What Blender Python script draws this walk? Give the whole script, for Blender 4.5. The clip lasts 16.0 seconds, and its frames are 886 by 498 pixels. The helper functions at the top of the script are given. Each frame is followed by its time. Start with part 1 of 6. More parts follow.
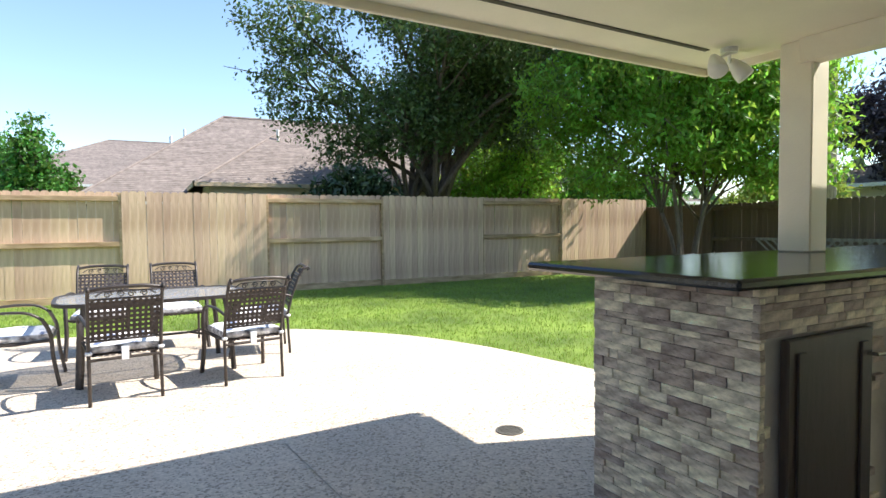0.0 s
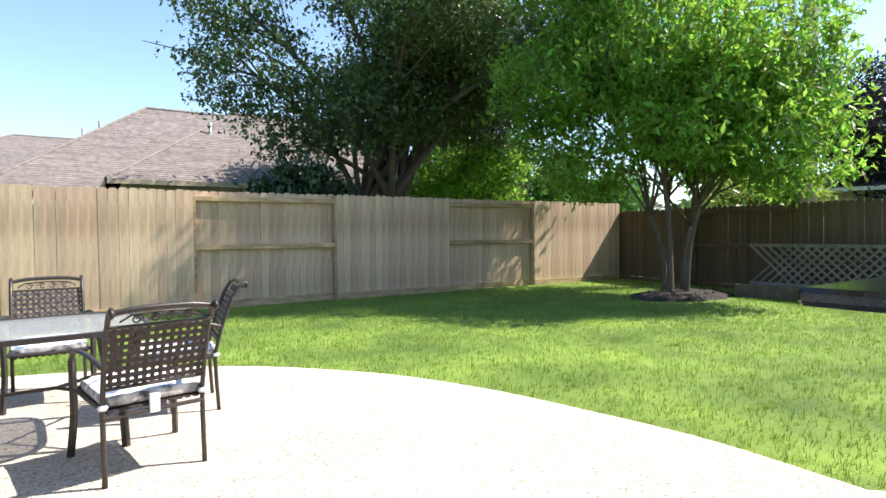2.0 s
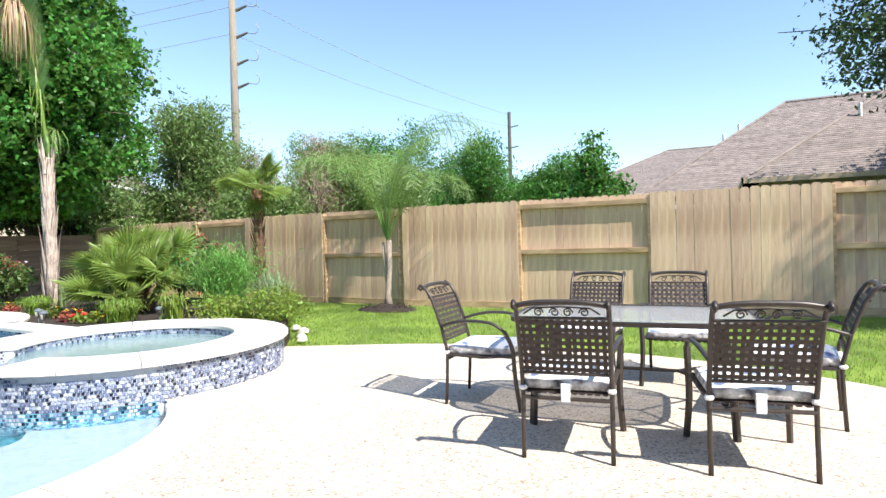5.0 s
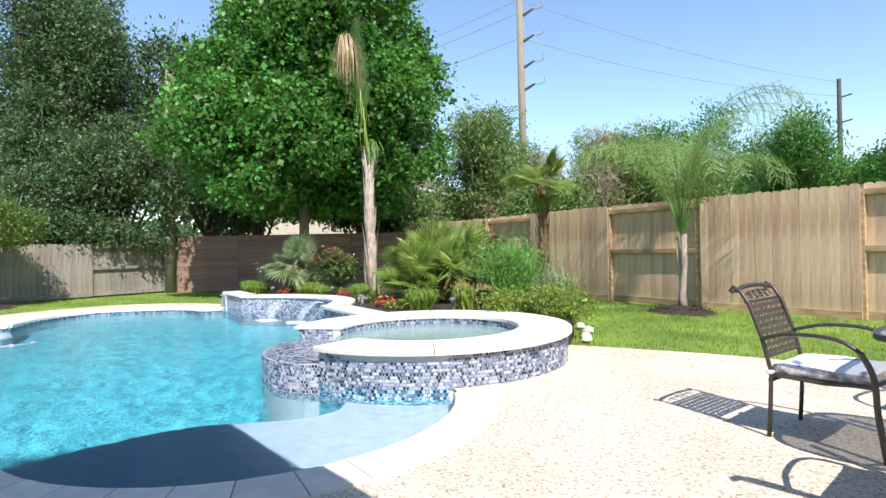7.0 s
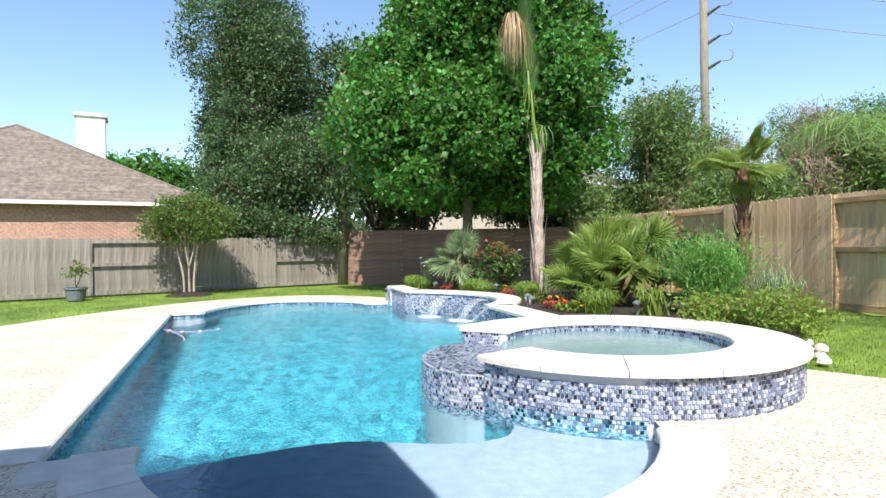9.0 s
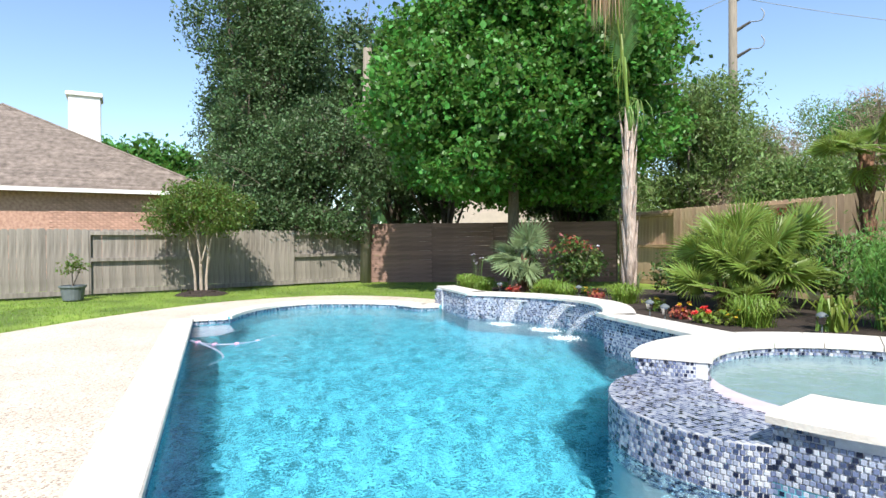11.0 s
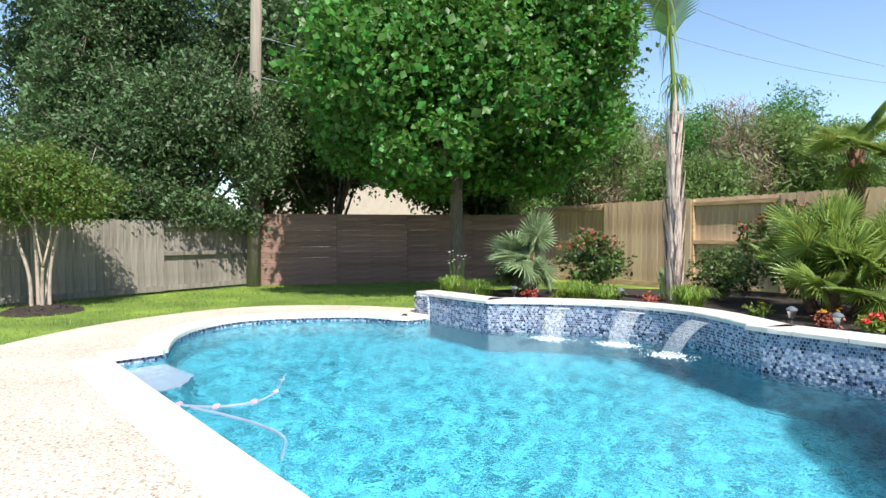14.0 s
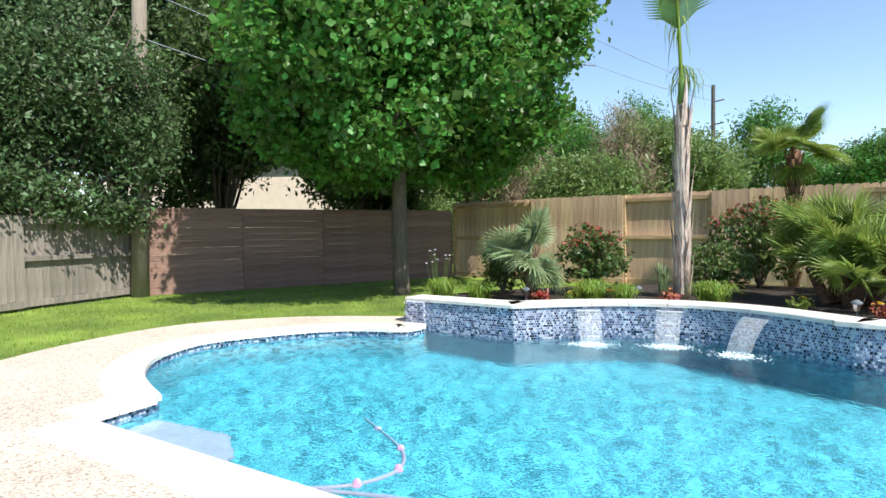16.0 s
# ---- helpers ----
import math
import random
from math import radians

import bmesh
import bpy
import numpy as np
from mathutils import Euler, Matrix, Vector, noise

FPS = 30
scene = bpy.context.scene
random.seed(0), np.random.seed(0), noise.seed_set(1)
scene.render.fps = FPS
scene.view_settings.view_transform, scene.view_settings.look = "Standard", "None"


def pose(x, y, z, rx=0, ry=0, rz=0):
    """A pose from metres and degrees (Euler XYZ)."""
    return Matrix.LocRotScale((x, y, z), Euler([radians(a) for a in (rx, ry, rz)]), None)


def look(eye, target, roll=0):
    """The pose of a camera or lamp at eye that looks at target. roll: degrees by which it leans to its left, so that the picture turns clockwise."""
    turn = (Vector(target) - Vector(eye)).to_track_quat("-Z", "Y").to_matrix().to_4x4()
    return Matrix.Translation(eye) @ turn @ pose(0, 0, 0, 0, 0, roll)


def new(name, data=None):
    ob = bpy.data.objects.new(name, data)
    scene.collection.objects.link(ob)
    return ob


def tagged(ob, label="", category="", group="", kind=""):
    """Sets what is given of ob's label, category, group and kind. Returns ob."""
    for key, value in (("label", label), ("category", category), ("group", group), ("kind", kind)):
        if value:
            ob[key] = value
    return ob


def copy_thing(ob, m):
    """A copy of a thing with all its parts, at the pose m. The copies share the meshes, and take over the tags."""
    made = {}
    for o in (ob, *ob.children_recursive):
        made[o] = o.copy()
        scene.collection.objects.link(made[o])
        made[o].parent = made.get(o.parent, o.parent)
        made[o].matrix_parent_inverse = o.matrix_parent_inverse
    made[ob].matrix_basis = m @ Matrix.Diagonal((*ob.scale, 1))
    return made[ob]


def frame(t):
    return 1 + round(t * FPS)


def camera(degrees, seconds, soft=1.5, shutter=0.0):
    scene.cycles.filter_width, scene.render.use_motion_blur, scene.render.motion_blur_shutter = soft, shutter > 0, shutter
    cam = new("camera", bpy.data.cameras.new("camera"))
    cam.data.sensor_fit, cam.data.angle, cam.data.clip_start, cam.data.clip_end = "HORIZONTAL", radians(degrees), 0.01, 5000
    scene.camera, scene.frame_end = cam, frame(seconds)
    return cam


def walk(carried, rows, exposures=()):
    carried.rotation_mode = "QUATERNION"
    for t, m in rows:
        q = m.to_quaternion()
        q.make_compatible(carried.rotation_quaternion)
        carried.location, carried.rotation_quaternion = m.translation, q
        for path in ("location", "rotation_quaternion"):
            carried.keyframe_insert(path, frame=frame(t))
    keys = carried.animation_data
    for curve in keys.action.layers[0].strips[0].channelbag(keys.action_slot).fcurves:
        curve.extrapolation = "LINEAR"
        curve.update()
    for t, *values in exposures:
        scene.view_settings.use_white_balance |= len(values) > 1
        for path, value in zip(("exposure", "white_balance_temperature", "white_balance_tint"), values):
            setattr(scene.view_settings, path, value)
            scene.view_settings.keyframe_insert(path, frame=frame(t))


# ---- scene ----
cam = camera(75.5, 16.0)
PATH = [
    (0, (1.087, -0.088, 1.329), (2.003, 1.688, 1.247), -0.6),
    (0.5, (1.272, 0.43, 1.313), (2.301, 2.144, 1.241), -0.5),
    (1, (1.366, 0.943, 1.289), (2.447, 2.625, 1.226), -0.3),
    (1.5, (1.441, 1.395, 1.277), (2.561, 3.051, 1.219), -0.3),
    (2, (1.515, 1.688, 1.259), (2.609, 3.362, 1.203), -0.5),
    (2.5, (1.483, 1.839, 1.197), (2.262, 3.68, 1.147), -0.6),
    (3, (1.638, 1.794, 1.188), (2.055, 3.75, 1.143), -1.1),
    (3.5, (1.696, 1.733, 1.191), (1.751, 3.732, 1.156), -1.2),
    (4, (1.705, 1.711, 1.205), (1.47, 3.696, 1.178), -1.3),
    (4.5, (1.692, 1.715, 1.225), (1.131, 3.635, 1.203), -1.5),
    (4.7, (1.691, 1.723, 1.226), (1.001, 3.601, 1.207), -1.5),
    (7, (1.426, 2.031, 1.203), (-0.179, 3.224, 1.2), -1.4),
    (7.5, (1.284, 2.113, 1.184), (-0.447, 3.116, 1.186), -0.8),
    (8, (1.161, 2.241, 1.181), (-0.654, 3.082, 1.183), -0.8),
    (8.5, (0.983, 2.369, 1.182), (-0.876, 3.106, 1.185), -0.9),
    (9, (0.608, 2.364, 1.176), (-1.265, 3.068, 1.172), -0.9),
    (9.5, (0.135, 2.343, 1.181), (-1.744, 3.028, 1.164), -1.2),
    (9.7, (-0.109, 2.312, 1.164), (-1.993, 2.982, 1.145), -1.2),
    (11.8, (-2.288, 1.138, 1.202), (-4.076, 2.031, 1.169), -0.3),
    (12, (-2.531, 1.019, 1.203), (-4.292, 1.966, 1.167), -0.5),
    (12.5, (-3.135, 0.8, 1.212), (-4.859, 1.813, 1.176), -0.4),
    (13, (-3.737, 0.534, 1.237), (-5.381, 1.672, 1.195), -0.4),
    (13.5, (-4.311, 0.315, 1.222), (-5.867, 1.57, 1.179), -0.2),
    (14, (-4.917, 0.066, 1.214), (-6.416, 1.389, 1.168), -0.3),
    (14.5, (-5.543, -0.117, 1.206), (-7.019, 1.232, 1.161), -0.3),
    (15, (-6.17, -0.265, 1.23), (-7.566, 1.166, 1.176), -0.4),
    (15.5, (-6.784, -0.445, 1.233), (-7.933, 1.191, 1.176), -0.5),
    (16, (-7.402, -0.623, 1.228), (-8.461, 1.073, 1.167), -0.7),
]
EXPOSE = [(0, 1.05), (4.7, 1.0), (7, 0.74), (16, 0.70)]
walk(cam, [(t, look(eye, target, roll)) for t, eye, target, roll in PATH], EXPOSE)

# ---- world, sun ----
world = bpy.data.worlds.new("world")
scene.world = world
world.use_nodes = True
wn = world.node_tree
sky = wn.nodes.new("ShaderNodeTexSky")
sky.sky_type = "NISHITA"
sky.sun_disc = False
sky.sun_elevation = radians(49)
sky.sun_rotation = radians(108)
sky.altitude = 0
sky.air_density, sky.dust_density, sky.ozone_density = 1.0, 0.2, 2.2
wn.nodes["Background"].inputs[1].default_value = 0.145
wn.links.new(sky.outputs[0], wn.nodes["Background"].inputs[0])
sun_data = bpy.data.lights.new("sun", "SUN")
sun_data.energy, sun_data.angle, sun_data.color = 5.0, radians(0.53), (1.0, 0.95, 0.87)
sun = new("sun", sun_data)
sun.matrix_world = look((0, 0, 20), (-0.82 * 10, 0.27 * 10, 10))


# ---- materials ----
def mat(name, base, rough=0.7, var=0.15, scale=8.0, bump=0.15, bscale=60.0, metal=0.0, island=0.0, obj=0.0, second=None, stretch=(1, 1, 1), spec=0.5, hue=0.0):
    """A procedural surface: two scales of colour noise, fine relief, and tint by piece."""
    m = bpy.data.materials.new(name)
    m.use_nodes = True
    nt = m.node_tree
    b = nt.nodes["Principled BSDF"]
    b.inputs["Roughness"].default_value = rough
    b.inputs["Metallic"].default_value = metal
    b.inputs["Specular IOR Level"].default_value = spec
    tc = nt.nodes.new("ShaderNodeTexCoord")
    mp = nt.nodes.new("ShaderNodeMapping")
    mp.inputs["Scale"].default_value = stretch
    nt.links.new(tc.outputs["Object"], mp.inputs[0])
    n1 = nt.nodes.new("ShaderNodeTexNoise")
    n1.inputs["Scale"].default_value, n1.inputs["Detail"].default_value = scale, 5
    n2 = nt.nodes.new("ShaderNodeTexNoise")
    n2.inputs["Scale"].default_value, n2.inputs["Detail"].default_value = bscale, 4
    nt.links.new(mp.outputs[0], n1.inputs[0])
    nt.links.new(mp.outputs[0], n2.inputs[0])
    ramp = nt.nodes.new("ShaderNodeValToRGB")
    lo = [max(0, c * (1 - var)) for c in base]
    hi = [min(1, c * (1 + var)) for c in (second or base)]
    ramp.color_ramp.elements[0].position, ramp.color_ramp.elements[1].position = 0.3, 0.7
    ramp.color_ramp.elements[0].color, ramp.color_ramp.elements[1].color = (*lo, 1), (*hi, 1)
    nt.links.new(n1.outputs["Fac"], ramp.inputs[0])
    hsv = nt.nodes.new("ShaderNodeHueSaturation")
    nt.links.new(ramp.outputs[0], hsv.inputs["Color"])
    add = nt.nodes.new("ShaderNodeMath")
    add.operation = "MULTIPLY_ADD"
    add.inputs[1].default_value, add.inputs[2].default_value = var * 1.2, 1 - var * 0.6
    nt.links.new(n2.outputs["Fac"], add.inputs[0])
    val = add.outputs[0]
    for amount, kind in ((island, "ShaderNodeNewGeometry"), (obj, "ShaderNodeObjectInfo")):
        if amount:
            src = nt.nodes.new(kind)
            out = src.outputs["Random Per Island"] if kind == "ShaderNodeNewGeometry" else src.outputs["Random"]
            mr = nt.nodes.new("ShaderNodeMapRange")
            mr.inputs["To Min"].default_value, mr.inputs["To Max"].default_value = 1 - amount, 1 + amount
            nt.links.new(out, mr.inputs["Value"])
            mul = nt.nodes.new("ShaderNodeMath")
            mul.operation = "MULTIPLY"
            nt.links.new(val, mul.inputs[0])
            nt.links.new(mr.outputs[0], mul.inputs[1])
            val = mul.outputs[0]
            if hue:
                mh = nt.nodes.new("ShaderNodeMapRange")
                mh.inputs["To Min"].default_value, mh.inputs["To Max"].default_value = 0.5 - hue, 0.5 + hue
                nt.links.new(out, mh.inputs["Value"])
                nt.links.new(mh.outputs[0], hsv.inputs["Hue"])
    nt.links.new(val, hsv.inputs["Value"])
    nt.links.new(hsv.outputs[0], b.inputs["Base Color"])
    if bump:
        bp = nt.nodes.new("ShaderNodeBump")
        bp.inputs["Strength"].default_value, bp.inputs["Distance"].default_value = bump, 0.02
        nt.links.new(n2.outputs["Fac"], bp.inputs["Height"])
        nt.links.new(bp.outputs[0], b.inputs["Normal"])
    return m


def leaf_mat(name, base, var=0.35, hue=0.03, trans=0.35, rough=0.45):
    m = mat(name, base, rough, 0.15, 1.2, 0, 9, island=var, hue=hue, spec=0.4)
    nt = m.node_tree
    b = nt.nodes["Principled BSDF"]
    out = nt.nodes["Material Output"]
    tr = nt.nodes.new("ShaderNodeBsdfTranslucent")
    mix = nt.nodes.new("ShaderNodeMixShader")
    mix.inputs[0].default_value = trans
    src = b.inputs["Base Color"].links[0].from_socket
    br = nt.nodes.new("ShaderNodeHueSaturation")
    br.inputs["Hue"].default_value, br.inputs["Value"].default_value = 0.48, 1.5
    nt.links.new(src, br.inputs["Color"])
    nt.links.new(br.outputs[0], tr.inputs[0])
    nt.links.new(b.outputs[0], mix.inputs[1])
    nt.links.new(tr.outputs[0], mix.inputs[2])
    nt.links.new(mix.outputs[0], out.inputs[0])
    return m


def aggregate_mat():
    """Exposed pebble concrete: small stones in a pale binder."""
    m = mat("pebble_concrete", (0.58, 0.515, 0.445), 0.85, 0.12, 1.1, 0, 30)
    nt = m.node_tree
    b = nt.nodes["Principled BSDF"]
    src = b.inputs["Base Color"].links[0].from_socket
    tc = nt.nodes["Texture Coordinate"]
    vor = nt.nodes.new("ShaderNodeTexVoronoi")
    vor.inputs["Scale"].default_value = 75
    nt.links.new(tc.outputs["Object"], vor.inputs["Vector"])
    sep = nt.nodes.new("ShaderNodeSeparateColor")
    nt.links.new(vor.outputs["Color"], sep.inputs[0])
    ramp = nt.nodes.new("ShaderNodeValToRGB")
    ramp.color_ramp.elements[0].color, ramp.color_ramp.elements[1].color = (0.36, 0.31, 0.27, 1), (1.2, 1.15, 1.08, 1)
    e = ramp.color_ramp.elements.new(0.25)
    e.color = (0.85, 0.8, 0.74, 1)
    nt.links.new(sep.outputs[0], ramp.inputs[0])
    mul = nt.nodes.new("ShaderNodeMix")
    mul.data_type, mul.blend_type = "RGBA", "MULTIPLY"
    mul.inputs[0].default_value = 0.85
    nt.links.new(src, mul.inputs[6])
    nt.links.new(ramp.outputs[0], mul.inputs[7])
    nt.links.new(mul.outputs[2], b.inputs["Base Color"])
    bp = nt.nodes.new("ShaderNodeBump")
    bp.inputs["Strength"].default_value, bp.inputs["Distance"].default_value, bp.invert = 0.35, 0.01, True
    nt.links.new(vor.outputs["Distance"], bp.inputs["Height"])
    nt.links.new(bp.outputs[0], b.inputs["Normal"])
    return m


def water_mat(name, tint, ripple, scale, strength):
    """Clear tinted water: refraction below, gloss by Fresnel above, rippled."""
    m = bpy.data.materials.new(name)
    m.use_nodes = True
    nt = m.node_tree
    out = nt.nodes["Material Output"]
    nt.nodes.remove(nt.nodes["Principled BSDF"])
    tc = nt.nodes.new("ShaderNodeTexCoord")
    n1 = nt.nodes.new("ShaderNodeTexNoise")
    n1.inputs["Scale"].default_value, n1.inputs["Detail"].default_value, n1.inputs["Distortion"].default_value = scale, 3, 0.8
    nt.links.new(tc.outputs["Object"], n1.inputs[0])
    bp = nt.nodes.new("ShaderNodeBump")
    bp.inputs["Strength"].default_value, bp.inputs["Distance"].default_value = strength, ripple
    n2 = nt.nodes.new("ShaderNodeTexNoise")
    n2.inputs["Scale"].default_value, n2.inputs["Detail"].default_value = scale * 2.6, 2
    nt.links.new(tc.outputs["Object"], n2.inputs[0])
    mixed = nt.nodes.new("ShaderNodeMath")
    mixed.operation = "MULTIPLY_ADD"
    mixed.inputs[1].default_value = 0.4
    nt.links.new(n2.outputs["Fac"], mixed.inputs[0])
    nt.links.new(n1.outputs["Fac"], mixed.inputs[2])
    nt.links.new(mixed.outputs[0], bp.inputs["Height"])
    rf = nt.nodes.new("ShaderNodeBsdfRefraction")
    rf.inputs["Color"].default_value, rf.inputs["IOR"].default_value, rf.inputs["Roughness"].default_value = (*tint, 1), 1.33, 0.02
    gl = nt.nodes.new("ShaderNodeBsdfGlossy")
    gl.inputs["Roughness"].default_value = 0.04
    fr = nt.nodes.new("ShaderNodeFresnel")
    fr.inputs["IOR"].default_value = 1.33
    mix = nt.nodes.new("ShaderNodeMixShader")
    for node in (rf, gl, fr):
        nt.links.new(bp.outputs[0], node.inputs["Normal"])
    nt.links.new(fr.outputs[0], mix.inputs[0])
    nt.links.new(rf.outputs[0], mix.inputs[1])
    nt.links.new(gl.outputs[0], mix.inputs[2])
    nt.links.new(mix.outputs[0], out.inputs[0])
    return m


def tile_mat():
    """Glass mosaic: each piece takes one of several blues."""
    m = mat("mosaic_glass", (0.3, 0.33, 0.5), 0.18, 0.1, 20, 0.05, 80, island=0.1)
    nt = m.node_tree
    b = nt.nodes["Principled BSDF"]
    geo = nt.nodes.new("ShaderNodeNewGeometry")
    inf = nt.nodes.new("ShaderNodeObjectInfo")
    add = nt.nodes.new("ShaderNodeMath")
    add.operation = "ADD"
    fra = nt.nodes.new("ShaderNodeMath")
    fra.operation = "FRACT"
    nt.links.new(geo.outputs["Random Per Island"], add.inputs[0])
    nt.links.new(inf.outputs["Random"], add.inputs[1])
    nt.links.new(add.outputs[0], fra.inputs[0])
    ramp = nt.nodes.new("ShaderNodeValToRGB")
    ramp.color_ramp.interpolation = "CONSTANT"
    cols = [(0.0, (0.015, 0.02, 0.045)), (0.13, (0.13, 0.16, 0.27)), (0.34, (0.32, 0.36, 0.46)), (0.52, (0.20, 0.24, 0.36)), (0.68, (0.48, 0.51, 0.58)), (0.88, (0.05, 0.07, 0.14))]
    ramp.color_ramp.elements[0].color = (*cols[0][1], 1)
    ramp.color_ramp.elements[1].position, ramp.color_ramp.elements[1].color = cols[1][0], (*cols[1][1], 1)
    for p, c in cols[2:]:
        ramp.color_ramp.elements.new(p).color = (*c, 1)
    nt.links.new(fra.outputs[0], ramp.inputs[0])
    nt.links.new(ramp.outputs[0], b.inputs["Base Color"])
    return m


M_AGG = aggregate_mat()
M_COPING = mat("coping_stone", (0.62, 0.58, 0.52), 0.8, 0.1, 6, 0.2, 90, obj=0.08)
M_LAWN = mat("lawn_soil", (0.10, 0.17, 0.022), 0.95, 0.35, 0.9, 0.6, 45, second=(0.16, 0.23, 0.03))
M_GRASS = leaf_mat("grass_blade", (0.185, 0.29, 0.045), 0.35, 0.02, 0.35)
M_MULCH = mat("mulch", (0.035, 0.024, 0.018), 0.95, 0.5, 20, 1.0, 55)
M_FENCE = mat("cedar_board", (0.46, 0.30, 0.182), 0.8, 0.18, 3.0, 0.3, 10, obj=0.14, stretch=(2.2, 2.2, 0.35), second=(0.62, 0.45, 0.318), hue=0.01)
M_FENCE_N = mat("new_cedar", (0.38, 0.245, 0.125), 0.8, 0.22, 3.0, 0.3, 14, obj=0.14, stretch=(1, 5, 5), second=(0.46, 0.32, 0.19))
M_FENCE_G = mat("weathered_board", (0.19, 0.165, 0.14), 0.9, 0.2, 3.0, 0.4, 14, obj=0.18, stretch=(5, 5, 0.5), second=(0.24, 0.215, 0.19))
M_FENCE_H = mat("old_reddish_board", (0.235, 0.145, 0.115), 0.9, 0.22, 3.0, 0.4, 14, obj=0.15, stretch=(0.5, 5, 5))
# old boards darkened in the base colour to stand for tree shade
M_FENCE_SHADE = mat("old_shaded_board", (0.12, 0.085, 0.06), 0.9, 0.2, 3.0, 0.4, 14, obj=0.15, stretch=(5, 5, 0.5))
M_TILE = tile_mat()
M_GROUT = mat("grout", (0.50, 0.52, 0.56), 0.8, 0.08, 30)
# bright cells imitate sunlight rippling under water, put into the plaster colour
M_PLASTER_RIPPLE = mat("plaster_ripple_light", (0.02, 0.15, 0.20), 0.7, 0.22, 12.0, 0, 22, second=(0.115, 0.385, 0.47))
# narrow ramp sharpens the painted ripple light
M_PLASTER_RIPPLE.node_tree.nodes["Noise Texture"].inputs["Detail"].default_value = 1.5
M_PLASTER_RIPPLE.node_tree.nodes["Color Ramp"].color_ramp.elements[0].position = 0.40
M_PLASTER_RIPPLE.node_tree.nodes["Color Ramp"].color_ramp.elements[1].position = 0.595
M_SHELF = mat("shelf_plaster", (0.40, 0.34, 0.41), 0.7, 0.08, 9, 0, 30)
M_WATER = water_mat("pool_water", (0.62, 0.92, 1.0), 0.05, 8.0, 0.18)
M_SPAWATER = water_mat("spa_water", (0.44, 0.74, 0.70), 0.03, 7, 0.25)
M_FALL = mat("falling_water", (0.85, 0.9, 0.95), 0.15, 0.1, 30, 0.5, 40, stretch=(6, 6, 0.6))
_nt = M_FALL.node_tree
_tr, _mx = _nt.nodes.new("ShaderNodeBsdfTransparent"), _nt.nodes.new("ShaderNodeMixShader")
_mx.inputs[0].default_value = 0.85
_nt.links.new(_nt.nodes["Principled BSDF"].outputs[0], _mx.inputs[1])
_nt.links.new(_tr.outputs[0], _mx.inputs[2])
_nt.links.new(_mx.outputs[0], _nt.nodes["Material Output"].inputs[0])
M_FOAM = mat("foam", (0.85, 0.92, 0.95), 0.5, 0.08, 30, 0.6, 60)
M_BRONZE = mat("bronze_metal", (0.055, 0.045, 0.04), 0.42, 0.15, 30, 0.05, 90, metal=0.3)
M_STRAP = mat("brown_strap", (0.045, 0.033, 0.03), 0.6, 0.2, 25, 0.1, 120)
M_CUSHION = mat("floral_cushion", (0.68, 0.66, 0.66), 0.9, 0.1, 5, 0.15, 90, second=(0.76, 0.75, 0.75))
M_CUSHION.node_tree.nodes["Color Ramp"].color_ramp.elements[0].color = (0.13, 0.18, 0.33, 1)
M_CUSHION.node_tree.nodes["Color Ramp"].color_ramp.elements[0].position = 0.36
M_CUSHION.node_tree.nodes["Color Ramp"].color_ramp.elements[1].position = 0.44
M_CUSHION.node_tree.nodes["Noise Texture"].inputs["Scale"].default_value = 9
M_STRIPE = mat("dark_floral_band", (0.12, 0.11, 0.12), 0.9, 0.5, 20, 0.1, 90, second=(0.5, 0.48, 0.47))
M_TAG = mat("white_cloth", (0.8, 0.8, 0.8), 0.8, 0.04)
M_STONE = mat("ledger_stone", (0.43, 0.35, 0.275), 0.85, 0.2, 12, 0.45, 45, obj=0.42, second=(0.70, 0.60, 0.50), hue=0.035, stretch=(1, 1, 2))
M_GRANITE = mat("black_granite", (0.014, 0.015, 0.018), 0.14, 0.5, 120, 0, 200, spec=0.6)
M_CREAM = mat("cream_paint", (0.82, 0.755, 0.60), 0.6, 0.05, 3, 0.08, 90)
M_SOFFIT = mat("soffit_paint", (0.87, 0.81, 0.67), 0.7, 0.05, 2, 0.1, 60)
M_VENT = mat("vent_slot", (0.10, 0.09, 0.07), 0.8, 0.1)
M_DOOR = mat("dark_brown_door", (0.045, 0.03, 0.024), 0.5, 0.2, 10, 0.1, 60, stretch=(4, 4, 0.5))
M_STEEL = mat("steel", (0.5, 0.5, 0.5), 0.25, 0.05, 30, 0, 60, metal=1.0)
M_WHITE = mat("white_paint", (0.78, 0.77, 0.74), 0.5, 0.04, 10, 0.05)
M_BRICK = mat("pink_brick", (0.37, 0.205, 0.155), 0.85, 0.15, 12, 0.3, 60, obj=0.15, second=(0.44, 0.27, 0.21))
M_MORTAR = mat("mortar", (0.55, 0.5, 0.45), 0.9, 0.1)
M_SHINGLE = mat("brown_shingle", (0.15, 0.12, 0.10), 0.9, 0.15, 6, 0.4, 30, island=0.16, second=(0.22, 0.18, 0.155))
M_SHINGLE_B = mat("taupe_shingle", (0.19, 0.155, 0.14), 0.9, 0.12, 6, 0.4, 30, island=0.14, second=(0.24, 0.2, 0.18))
M_FASCIA = mat("fascia_board", (0.55, 0.42, 0.28), 0.7, 0.08, 5)
M_BEIGE = mat("beige_siding", (0.62, 0.53, 0.44), 0.8, 0.06, 4)
M_BARK = mat("bark", (0.14, 0.11, 0.085), 0.95, 0.3, 10, 1.0, 30, stretch=(3, 3, 0.6))
